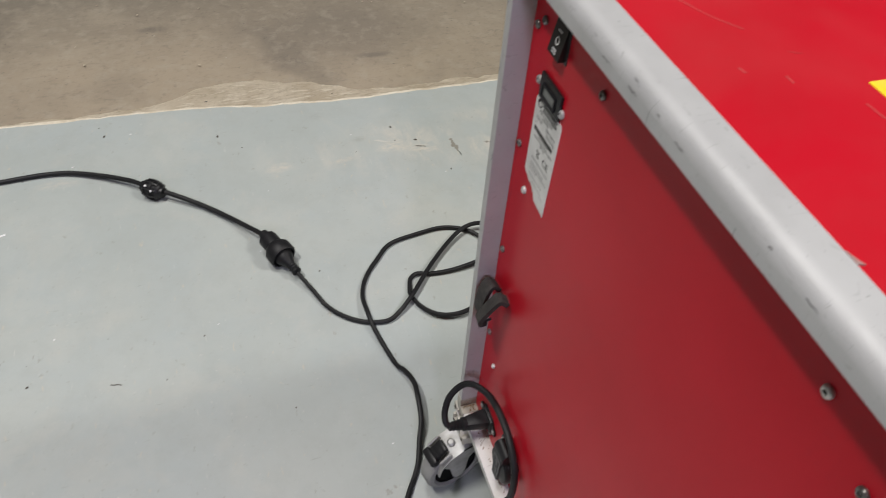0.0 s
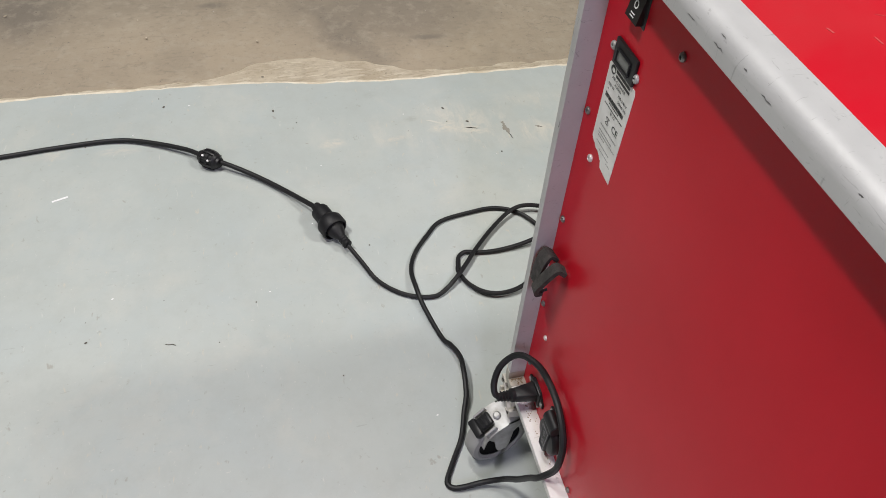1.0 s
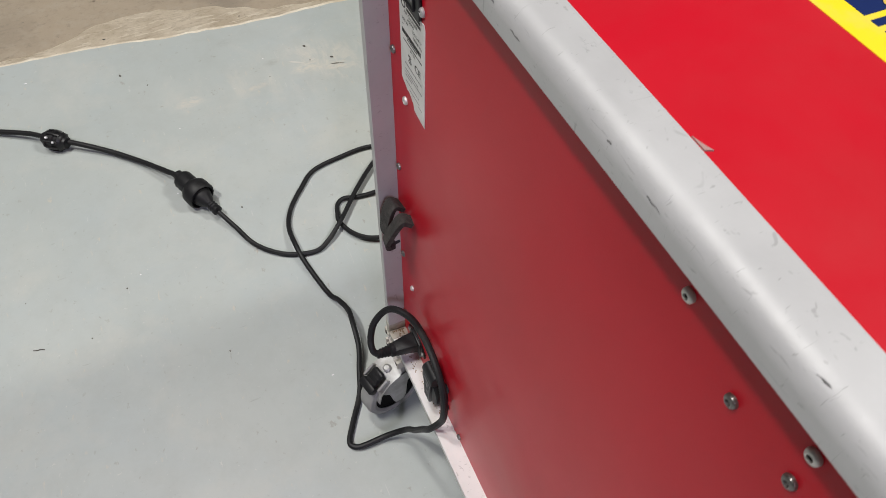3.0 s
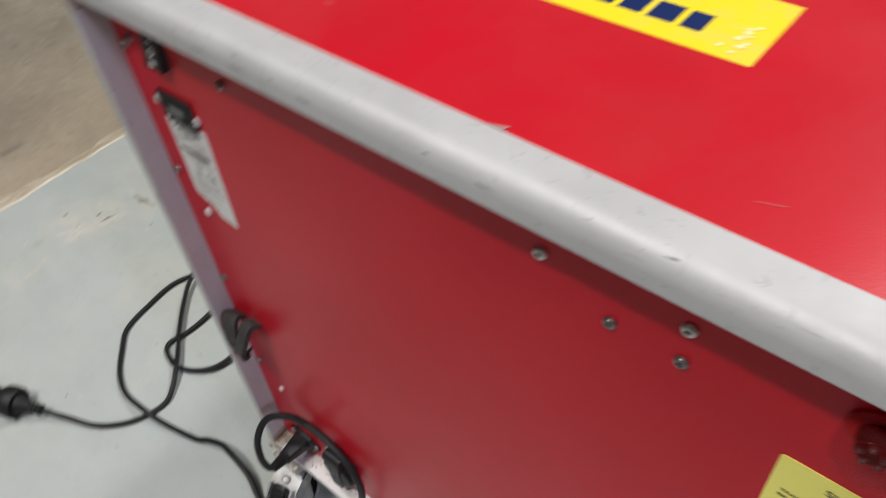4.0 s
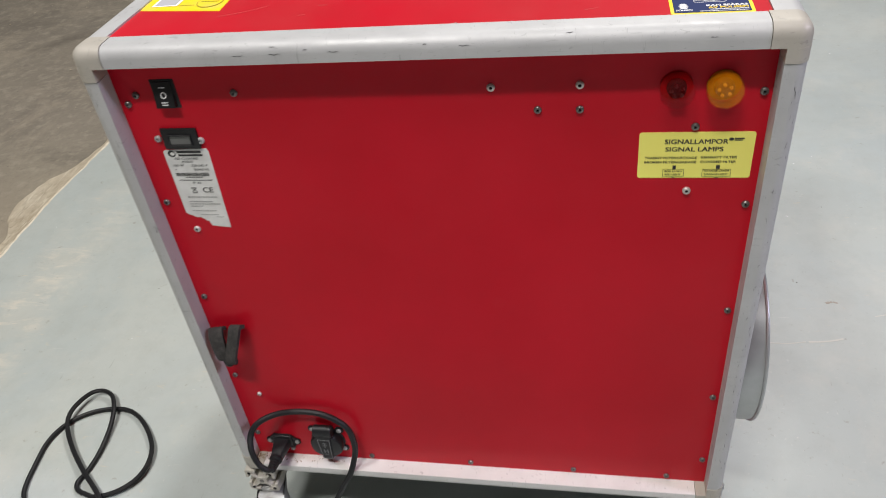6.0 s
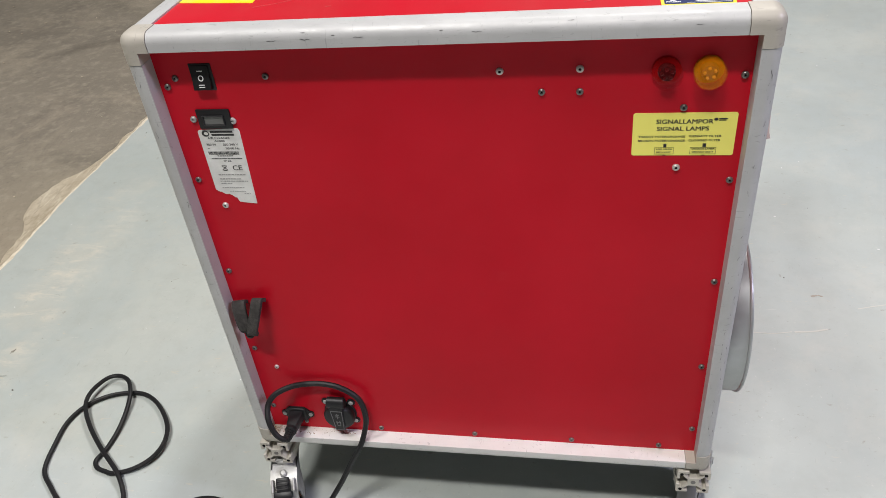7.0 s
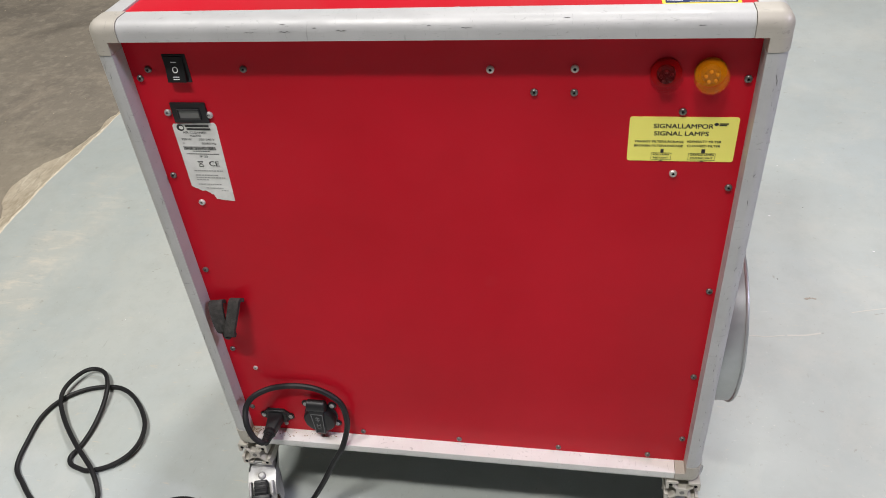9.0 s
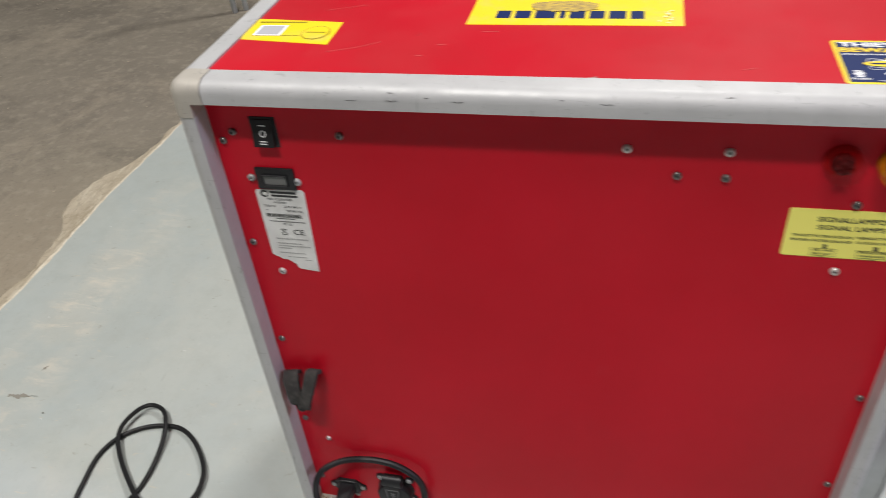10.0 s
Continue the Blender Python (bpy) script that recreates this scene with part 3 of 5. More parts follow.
for x, z, r in ((0.0668, 0.8004, 0.0040), (0.1470, 0.8010, 0.0040), (0.2482, 0.6874, 0.0040), (-0.2774, 0.6343, 0.0040), (-0.2772, 0.3554, 0.0033)):
    head = screw(x, z, RIVET, r, "rivet")
    part("rivet_core", lathe((x, -0.0013, z), (0, -1, 0), [(0.0015, 0), (0.0015, 0.0006), (0, 0.0006)], 10), DARK, head)

DG = bpy.context.evaluated_depsgraph_get


def letters(words, bold, weight=0.0):
    """The mesh of some words in the built-in font, lying in the xy plane."""
    cu = bpy.data.curves.new("words", "FONT")
    cu.body, cu.resolution_u = words, 3
    ob = new("words", cu)
    me = bpy.data.meshes.new_from_object(ob.evaluated_get(DG()))
    bpy.data.objects.remove(ob)
    bpy.data.curves.remove(cu)
    bm = bmesh.new()
    bm.from_mesh(me)
    # further strikes just beside the first make the print bold
    first = bm.faces[:]
    for k, (right, up) in enumerate([(bold, 0.0)] + ([(0.0, weight * 2), (bold, weight * 2)] if weight else [])):
        for v in bmesh.ops.duplicate(bm, geom=first)["geom"]:
            if isinstance(v, bmesh.types.BMVert):
                v.co += Vector((right, up, 0.00003 * (k + 1)))
    bm.to_mesh(me)
    bm.free()
    return me


def wall_m(y):
    """From (right, up) on the rear panel to the world."""
    return Matrix(((1, 0, 0, 0), (0, 0, -1, y), (0, 1, 0, 0), (0, 0, 0, 1)))


def top_m(z):
    return Matrix.Translation((0, 0, z))


def words_on(parent, words, u0, u1, v0, v1, mat, m, name="lettering", slant=0.0, bold=0.03, weight=0.0):
    """Words fitted into a box of the plane m."""
    me = letters(words, bold, weight)
    co = [v.co.copy() for v in me.vertices]
    lo_x, hi_x, lo_y, hi_y = min(c.x for c in co), max(c.x for c in co), min(c.y for c in co), max(c.y for c in co)
    for v in me.vertices:
        fx, fy = (v.co.x - lo_x) / (hi_x - lo_x), (v.co.y - lo_y) / (hi_y - lo_y)
        v.co = m @ Vector((u0 + (u1 - u0) * fx + slant * fy * (v1 - v0), v0 + (v1 - v0) * fy, v.co.z))
    me.materials.append(mat)
    ob = new(name, me)
    ob.parent = parent
    return ob


def plate(parent, name, corners, mat, m, thick=0.0004, label=""):
    """A thin sheet with the outline given in the plane m, lifted by its thickness."""
    bm = bmesh.new()
    n = (m.to_3x3() @ Vector((0, 0, 1))) * thick
    add_prism(bm, [m @ Vector((u, v, 0)) for u, v in corners], n)
    return part(name, bm, mat, parent, label)


def rect(u0, u1, v0, v1, r=0.0, seg=4):
    if not r:
        return [(u0, v0), (u1, v0), (u1, v1), (u0, v1)]
    out = []
    for cx, cy, a0 in ((u1 - r, v0 + r, -90), (u1 - r, v1 - r, 0), (u0 + r, v1 - r, 90), (u0 + r, v0 + r, 180)):
        out += [(cx + r * math.cos(radians(a0 + 90 * k / seg)), cy + r * math.sin(radians(a0 + 90 * k / seg))) for k in range(seg + 1)]
    return out


def disc(cx, cy, rx, ry=None, seg=24, rot=0.0):
    ry = ry or rx
    c, s = math.cos(rot), math.sin(rot)
    pts = [(rx * math.cos(2 * math.pi * k / seg), ry * math.sin(2 * math.pi * k / seg)) for k in range(seg)]
    return [(cx + x * c - y * s, cy + x * s + y * c) for x, y in pts]


def bars(parent, rows, mat, m, name="bar"):
    """Plain bars in place of print too small to read."""
    bm = bmesh.new()
    n = (m.to_3x3() @ Vector((0, 0, 1))) * 0.0001
    for u0, u1, v0, v1 in rows:
        add_prism(bm, [m @ Vector(p + (0,)) for p in ((u0, v0), (u1, v0), (u1, v1), (u0, v1))], n)
    return part(name, bm, mat, parent)


# rocker switch
CHIP = material("chipped_paint", (0.52, 0.36, 0.35), 0.7)
sw = part("rocker_switch", box(-0.2685, -0.2425, -0.0025, 0.0, 0.7855, 0.8170, 0.001), BLACK, cleaner, "black rocker switch with white marks")
bm = bmesh.new()
add_prism(bm, [(-0.2660, -0.002, 0.7880), (-0.2660, -0.0085, 0.7885), (-0.2660, -0.0035, 0.8145), (-0.2660, -0.002, 0.8150)], (0.0205, 0, 0))
part("rocker", bm, BLACK, sw)
tm = Matrix.Translation((0, -0.0062, 0.8015)) @ Matrix.Rotation(-math.atan2(0.005, 0.026), 4, "X") @ Matrix.Translation((0, 0, -0.8015)) @ wall_m(0)
bars(sw, [(-0.2590, -0.2525, 0.8088, 0.8098)], WHITE_INK, tm, "mark")
bars(sw, [(-0.2592, -0.2523, 0.7936, 0.7946), (-0.2592, -0.2523, 0.7912, 0.7922)], WHITE_INK, tm, "mark")
bm = bmesh.new()
outer_ring, inner_ring = disc(-0.2555, 0.8015, 0.0032, 0.0034), disc(-0.2555, 0.8015, 0.0021, 0.0023)
vo = [bm.verts.new(tm @ Vector(p + (0,))) for p in outer_ring]
vi = [bm.verts.new(tm @ Vector(p + (0,))) for p in inner_ring]
for k in range(24):
    bm.faces.new((vo[k], vo[(k + 1) % 24], vi[(k + 1) % 24], vi[k]))
part("mark", bm, WHITE_INK, sw)
chips = random.Random(9)
for k in range(16):
    u, v = (-0.2412 + chips.uniform(-0.0012, 0.0012), 0.7845 + 0.0016 * k * 0.9) if k < 9 else (-0.2640 + 0.0034 * (k - 9), 0.7842 + chips.uniform(-0.0008, 0.0008))
    plate(sw, "chipped_edge", disc(u, v, chips.uniform(0.0005, 0.0014), chips.uniform(0.0004, 0.0011), 7), CHIP, wall_m(0), 0.0003)

sw.location = (-0.0022, 0.0016, 0.0006)

# hour meter
hm = part("hour_meter", box(-0.2765, -0.2365, -0.0030, 0.0, 0.7395, 0.7635, 0.001), BLACK, cleaner, "black hour meter with a grey display")
for x0, x1, z0, z1 in ((-0.2695, -0.2435, 0.7440, 0.7455), (-0.2695, -0.2435, 0.7555, 0.7570), (-0.2695, -0.2680, 0.7455, 0.7555), (-0.2450, -0.2435, 0.7455, 0.7555)):
    part("bezel", box(x0, x1, -0.0050, -0.0029, z0, z1, 0.0004, 1), BLACK, hm)
part("display", box(-0.2680, -0.2450, -0.0034, -0.0029, 0.7455, 0.7555), material("grey_display", (0.13, 0.13, 0.125), 0.15), hm, "blank grey display")

hm.location = (-0.0013, 0, 0.0001)

# signal lamps
RED_BASE = material("red_lamp_base", (0.38, 0.002, 0.004), 0.3, 0.0, 0.08)
AMBER_BASE = material("amber_lamp_base", (0.44, 0.15, 0.003), 0.35, 0.0, 0.1)


def signal_lamp(x, z, r, lens, label, base_mat, core, glass):
    k = r / 0.0200
    base = part("signal_lamp", lathe((x, 0, z), (0, -1, 0), [(0, 0), (0.0180 * k, 0), (0.0180 * k, 0.002), (0.017 * k, 0.0025), (0, 0.0025)], 36), base_mat, cleaner, label)
    part("bulb_holder", lathe((x, -0.0026, z), (0, -1, 0), [(0, 0), (0.0110 * k, 0), (0.0110 * k, 0.003), (0.0098 * k, 0.005), (0.0095 * k, 0.008), (0, 0.0085)], 20), core, base)
    bm = lathe((x, -0.0026, z), (0, -1, 0), [(0.0195 * k, 0.0), (0.0200 * k, 0.009), (0.0196 * k, 0.0125), (0.0178 * k, 0.0150), (0.0140 * k, 0.0162), (0, 0.0168), (0, 0.0156), (0.0136 * k, 0.0150), (0.0170 * k, 0.0138), (0.0184 * k, 0.0115), (0.0184 * k, 0.0)], 40)
    part("lens", bm, lens, base)
    for n in range(5):
        a = 2 * math.pi * n / 5 + 0.5
        cx, cz = x + 0.0066 * k * math.cos(a), z + 0.0066 * k * math.sin(a)
        part("bulb", lathe((cx, -0.0110, cz), (0, -1, 0), [(0.0022 * k, 0), (0.0022 * k, 0.0014), (0.0013 * k, 0.0026), (0, 0.003)], 10), glass, base)
    for n in range(9):
        a = 2 * math.pi * n / 9
        cx, cz = x + 0.0175 * k * math.cos(a), z + 0.0175 * k * math.sin(a)
        part("lens_rib", box(cx - 0.0005, cx + 0.0005, -0.0186, -0.0165, cz - 0.0005, cz + 0.0005, 0.0002, 1), lens, base)
    return base


signal_lamp(0.2302, 0.7979, 0.0156, RED_LENS, "unlit red signal lamp lens", RED_BASE, DARK, material("dark_red_bulb", (0.02, 0.003, 0.003), 0.3))
signal_lamp(0.2699, 0.7979, 0.0158, AMBER, "unlit amber signal lamp lens", AMBER_BASE, material("amber_bulb_holder", (0.22, 0.09, 0.012), 0.4), material("amber_bulb", (0.70, 0.32, 0.04), 0.12))

# signal lamp label
yl = plate(cleaner, "signal_label", rect(0.2025, 0.3045, 0.7013, 0.7506, 0.0025), PALE_YELLOW, wall_m(0.0), 0.0005, "yellow signal lamp label with black print")
m = wall_m(-0.0007)
for words, u0, u1, v0, v1 in (("SIGNALLAMPOR", 0.2255, 0.2815, 0.7383, 0.7433), ("SIGNAL LAMPS", 0.2265, 0.2780, 0.7303, 0.7351), ("TRASIGT FILTER/LÄCKAGE", 0.2085, 0.2555, 0.7223, 0.7253), ("BROKEN FILTER/LEAKAGE", 0.2085, 0.2555, 0.7176, 0.7201),
                              ("IGENSATT FILTER", 0.2590, 0.2910, 0.7227, 0.7252), ("CLOGGED FILTER", 0.2590, 0.2905, 0.7179, 0.7203), ("RÖD LAMPA", 0.2275, 0.2435, 0.7079, 0.7099), ("RED LIGHT", 0.2280, 0.2425, 0.7043, 0.7061),
                              ("ORANGE LAMPA", 0.2630, 0.2860, 0.7081, 0.7101), ("ORANGE LIGHT", 0.2635, 0.2850, 0.7045, 0.7064)):
    words_on(yl, words, u0, u1, v0, v1, BLACK_INK, m, bold=0.04, weight=0.014 if v1 - v0 > 0.004 else 0.010)
for mark in ((0.2345, 0.2375, 0.7111, 0.7151), (0.2735, 0.2770, 0.7113, 0.7155), (0.2345, 0.2370, 0.7013, 0.7021), (0.2735, 0.2765, 0.7013, 0.7021)):
    bars(yl, [mark], BLACK_INK, m, "arrow_mark")
for u0, u1 in ((0.2258, 0.2452), (0.2615, 0.2872)):
    bars(yl, [(u0, u1, 0.7105, 0.7108), (u0, u1, 0.7029, 0.7032), (u0, u0 + 0.0003, 0.7029, 0.7108), (u1 - 0.0003, u1, 0.7029, 0.7108)], BLACK_INK, m, "frame_line")
plate(yl, "logo_dot", disc(0.2838, 0.7431, 0.0021, 0.0016), BLACK_INK, m, 0.0001)
bars(yl, [(0.2865, 0.2950, 0.7431, 0.7443), (0.2865, 0.2935, 0.7415, 0.7425)], BLACK_INK, m, "logo_bar")

yl.location = (-0.0011, 0, 0.0006)

# name plate, torn at its foot
rng = random.Random(4)
torn = [(-0.2835, 0.6560)]
for k in range(1, 12):
    u = -0.2835 + 0.0265 * k / 12
    torn.append((u, 0.6560 - 0.0125 * k / 12 + rng.uniform(-0.0014, 0.0014)))
torn += [(-0.2585, 0.6420), (-0.2570, 0.6385), (-0.2480, 0.6372), (-0.2355, 0.6360)]
np_plate = plate(cleaner, "name_plate", torn + [(-0.2322, 0.7345), (-0.2340, 0.7378), (-0.2815, 0.7362), (-0.2835, 0.7340)], GREY_PLATE, wall_m(0.0), 0.0005, "silver-grey name plate with a torn lower edge")
m = wall_m(-0.0007)
for words, u0, u1, v0, v1 in (("AIR CLEANER", -0.2735, -0.2460, 0.7245, 0.7272), ("A2000", -0.2665, -0.2535, 0.7208, 0.7232), ("750 W", -0.2775, -0.2655, 0.7160, 0.7186), ("220-240 V", -0.2570, -0.2385, 0.7160, 0.7186), ("50/60 Hz", -0.2550, -0.2380, 0.7110, 0.7136),
                              ("IP 22", -0.2620, -0.2525, 0.6945, 0.6968), ("CE", -0.2535, -0.2415, 0.6830, 0.6895)):
    words_on(np_plate, words, u0, u1, v0, v1, BLACK_INK, m)
bars(np_plate, [(-0.2770, -0.2750, 0.7122, 0.7128)], BLACK_INK, m, "mark")
code = []
u = -0.2780
while u < -0.2400:
    w = rng.choice((0.0003, 0.0005, 0.0009))
    code.append((u, u + w, 0.7040, 0.7082))
    u += w + rng.choice((0.0003, 0.0005))
bars(np_plate, code, BLACK_INK, m, "barcode")
for u0, u1, v0, v1 in ((-0.2680, -0.2480, 0.7019, 0.7029), (-0.2760, -0.2385, 0.6983, 0.6993)):
    u, row = u0, []
    while u < u1 - 0.001:
        w = min(rng.uniform(0.0010, 0.0026), u1 - u)
        row.append((u, u + w, v0, v1))
        u += w + rng.uniform(0.0004, 0.0008)
    bars(np_plate, row, BLACK_INK, m, "print_bar")
FADED = material("faded_print", (0.30, 0.30, 0.29), 0.5)
for u0, u1, v0, v1 in ((-0.2740, -0.2400, 0.6762, 0.6776), (-0.2740, -0.2470, 0.6704, 0.6716), (-0.2740, -0.2380, 0.6672, 0.6684), (-0.2740, -0.2590, 0.6642, 0.6653), (-0.2740, -0.2460, 0.6582, 0.6592), (-0.2660, -0.2440, 0.6532, 0.6540), (-0.2480, -0.2400, 0.6500, 0.6507)):
    u, row = u0, []
    while u < u1 - 0.001:
        w = min(rng.uniform(0.0012, 0.0034), u1 - u)
        row.append((u, u + w, v0, v1))
        u += w + rng.uniform(0.0005, 0.0009)
    bars(np_plate, row, FADED, m, "faded_print_bar")
plate(np_plate, "logo_disc", disc(-0.2745, 0.7318, 0.0044, 0.0040), BLACK_INK, m, 0.0001)
plate(np_plate, "logo_swirl", disc(-0.2735, 0.7318, 0.0026, 0.0020), GREY_PLATE, wall_m(-0.00085), 0.0001)
bars(np_plate, [(-0.2685, -0.2410, 0.7326, 0.7350), (-0.2675, -0.2400, 0.7288, 0.7312)], BLACK_INK, m, "logo_bar")
for a in (40, -40):
    plate(np_plate, "bin_mark", [(-0.2635 + x * math.cos(radians(a)) - y * math.sin(radians(a)), 0.6862 + x * math.sin(radians(a)) + y * math.cos(radians(a))) for x, y in ((-0.0042, -0.0003), (0.0042, -0.0003), (0.0042, 0.0003), (-0.0042, 0.0003))], BLACK_INK, m, 0.0001)
bars(np_plate, [(-0.2665, -0.2605, 0.6888, 0.6894), (-0.2660, -0.2610, 0.6822, 0.6830)], BLACK_INK, m, "bin_mark")

np_plate.location = (-0.0002, 0, 0.0011)

# mains inlet with its plug
inlet = part("mains_inlet", box(-0.2905, -0.2615, -0.0045, 0.0, 0.2270, 0.2520, 0.002, 2), BLACK, cleaner, "black mains inlet")
bm = bmesh.new()
add_prism(bm, [(x, 0.0, z) for x, z in [(-0.3010, 0.2395)] + [(-0.2960 + 0.006 * math.cos(t), 0.2395 + 0.006 * math.sin(t)) for t in (2.6, 2.0, 1.5)] + [(-0.288, 0.2535), (-0.264, 0.2535)] + [(-0.2560 + 0.006 * math.cos(t), 0.2395 + 0.006 * math.sin(t)) for t in (1.6, 1.1, 0.5)] + [(-0.2510, 0.2395)] + [(-0.2560 + 0.006 * math.cos(t), 0.2395 + 0.006 * math.sin(t)) for t in (-0.5, -1.1, -1.6)] + [(-0.264, 0.2255), (-0.288, 0.2255)] + [(-0.2960 + 0.006 * math.cos(t), 0.2395 + 0.006 * math.sin(t)) for t in (-1.5, -2.0, -2.6)]], (0, -0.0022, 0))
part("flange", bm, BLACK, inlet)
for x in (-0.2965, -0.2555):
    part("flange_screw", lathe((x, -0.0022, 0.2395), (0, -1, 0), [(0.0034, 0), (0.0032, 0.0012), (0.0014, 0.0018), (0, 0.0010)], 12), ZINC, inlet)

inlet.location = (0.0098, 0, 0.0172)

# outlet socket with a hinged lid
bm = lathe((-0.2070, 0.0, 0.2425), (0, -1, 0), [(0, 0), (0.0245, 0), (0.0245, 0.0020), (0.0235, 0.0030), (0, 0.0030)], 36)
for ex, ez in ((-0.2265, 0.2640), (-0.1875, 0.2640), (-0.1855, 0.2265)):
    add_lathe(bm, (ex, 0.0, ez), (0, -1, 0), [(0, 0), (0.0062, 0), (0.0062, 0.0022), (0.0054, 0.0030), (0, 0.0030)], 16)
sock = part("outlet_socket", bm, BLACK, cleaner, "black outlet socket with a sprung lid")
part("lid", lathe((-0.2070, -0.003, 0.2410), (0, -1, 0), [(0, 0), (0.0225, 0), (0.0235, 0.004), (0.0235, 0.010), (0.0215, 0.0135), (0.015, 0.0150), (0, 0.0155)], 32), BLACK, sock)
bm = bmesh.new()
add_prism(bm, [(-0.2175, -0.0205, 0.2670), (-0.1965, -0.0205, 0.2670), (-0.1995, -0.0205, 0.2190), (-0.2145, -0.0205, 0.2190)], (0, 0.010, 0))
bmesh.ops.bevel(bm, geom=bm.edges[:], offset=0.0012, segments=2, profile=0.5, affect="EDGES")
part("lid_rib", bm, BLACK, sock)
EMBOSS = material("worn_black_emboss", (0.13, 0.13, 0.13), 0.4)
rim = [Vector(p) for p in ((-0.2155, -0.0208, 0.2600), (-0.1985, -0.0208, 0.2600), (-0.2010, -0.0208, 0.2205), (-0.2130, -0.0208, 0.2205), (-0.2155, -0.0208, 0.2600))]
for p, q in zip(rim, rim[1:]):
    part("lid_ridge", add_tube(bmesh.new(), [p, q], 0.0006, 6), EMBOSS, sock)
for x0, x1, z0, z1 in ((-0.2098, -0.2040, 0.2520, 0.2532), (-0.2100, -0.2036, 0.2480, 0.2492), (-0.2076, -0.2064, 0.2440, 0.2545), (-0.2104, -0.2034, 0.2360, 0.2372), (-0.2100, -0.2088, 0.2320, 0.2400), (-0.2052, -0.2040, 0.2320, 0.2400), (-0.2096, -0.2044, 0.2290, 0.2300)):
    part("embossed_bar", box(x0, x1, -0.0210, -0.0204, z0, z1), EMBOSS, sock)
part("hinge", lathe((-0.2200, -0.0120, 0.2715), (1, 0, 0), [(0, 0), (0.0086, 0), (0.0094, 0.001), (0.0094, 0.0250), (0.0086, 0.0260), (0, 0.0260)], 18), BLACK, sock)
screw(-0.2560, 0.2395, ZINC, 0.0032)
for x, z in ((-0.2265, 0.2640), (-0.1875, 0.2640), (-0.1855, 0.2265)):
    part("socket_screw", lathe((x, -0.003, z), (0, -1, 0), [(0.0036, 0), (0.0034, 0.0014), (0.0014, 0.0020), (0, 0.0010)], 12), ZINC, sock)

for ob in [sock] + list(sock.children):
    ob.data.transform(Matrix.Translation((0.0095, 0, 0.0235)) @ Matrix.Diagonal((1, 0.82, 1, 1)))

# duct spigot on the side panel
bm = lathe((HALF + 0.0005, 0.12, 0.3900), (1, 0, 0), [(0.1140, 0.0), (0.1140, 0.0270), (0.1155, 0.0276), (0.1162, 0.0292), (0.1155, 0.0308), (0.1140, 0.0314), (0.1118, 0.0308), (0.1115, 0.0)], 72)
part("duct_spigot", bm, GALV, cleaner, "round galvanised duct spigot with a beaded rim")
# black disc in place of the shade inside the duct
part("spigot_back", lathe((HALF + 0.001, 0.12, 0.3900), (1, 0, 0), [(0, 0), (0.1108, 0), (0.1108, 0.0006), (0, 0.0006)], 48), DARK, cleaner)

# stickers on the top panel
TOP = HIGH - 0.002
th = plate(cleaner, "warning_sticker", rect(0.2235, 0.2915, 0.0125, 0.0862, 0.003), YELLOW, top_m(TOP), 0.0004, "blue and yellow theft warning sticker")
plate(th, "blue_field", rect(0.2265, 0.2885, 0.0152, 0.0834, 0.0012), BLUE_INK, top_m(TOP + 0.0004), 0.0002)
m = top_m(TOP + 0.0007)
for words, u0, u1, v0, v1, mat in (("THIEVES", 0.2285, 0.2865, 0.0745, 0.0822, WHITE_INK), ("BEWARE", 0.2275, 0.2865, 0.0645, 0.0725, YELLOW_INK), ("STÖLDSKYDDSMÄRKT OBJEKT", 0.2285, 0.2865, 0.0588, 0.0622, WHITE_INK),
                                   ("KAN SPÅRAS", 0.2535, 0.2870, 0.0268, 0.0312, WHITE_INK), ("AV POLISEN", 0.2545, 0.2870, 0.0222, 0.0260, YELLOW_INK), ("POLISEN", 0.2283, 0.2415, 0.0187, 0.0214, WHITE_INK)):
    words_on(th, words, u0, u1, v0, v1, mat, m, bold=0.06, weight=0.026 if v1 - v0 > 0.004 else 0.012)
bars(th, [(0.2555, 0.2868, 0.0198, 0.0208), (0.2470, 0.2868, 0.0168, 0.0175)], WHITE_INK, m)
plate(th, "logo_oval", disc(0.2575, 0.0440, 0.0170, 0.0046), YELLOW_INK, top_m(TOP + 0.0011), 0.0001)
bars(th, [(0.2455, 0.2695, 0.0428, 0.0452)], BLUE_INK, top_m(TOP + 0.0013), "logo_bar")
for rot in (0.5, -0.5, 0.0):
    bm = bmesh.new()
    ring_a = disc(0.2575, 0.0440, 0.0150, 0.0062, 40, rot)
    add_tube(bm, [m @ Vector(p + (0,)) for p in ring_a + ring_a[:1]], 0.00025, 4)
    part("orbit_line", bm, WHITE_INK, th)
plate(th, "logo_dot", disc(0.2600, 0.0528, 0.0013), YELLOW_INK, m, 0.0001)
for k in range(5):
    plate(th, "crest", disc(0.2348, 0.0236 + 0.0022 * k, 0.0042 - 0.0006 * abs(k - 2), 0.0009), WHITE_INK, m, 0.0001)

th.location, th.scale = (-0.0016, -0.0032, 0), (1.0, 1.065, 1.0)

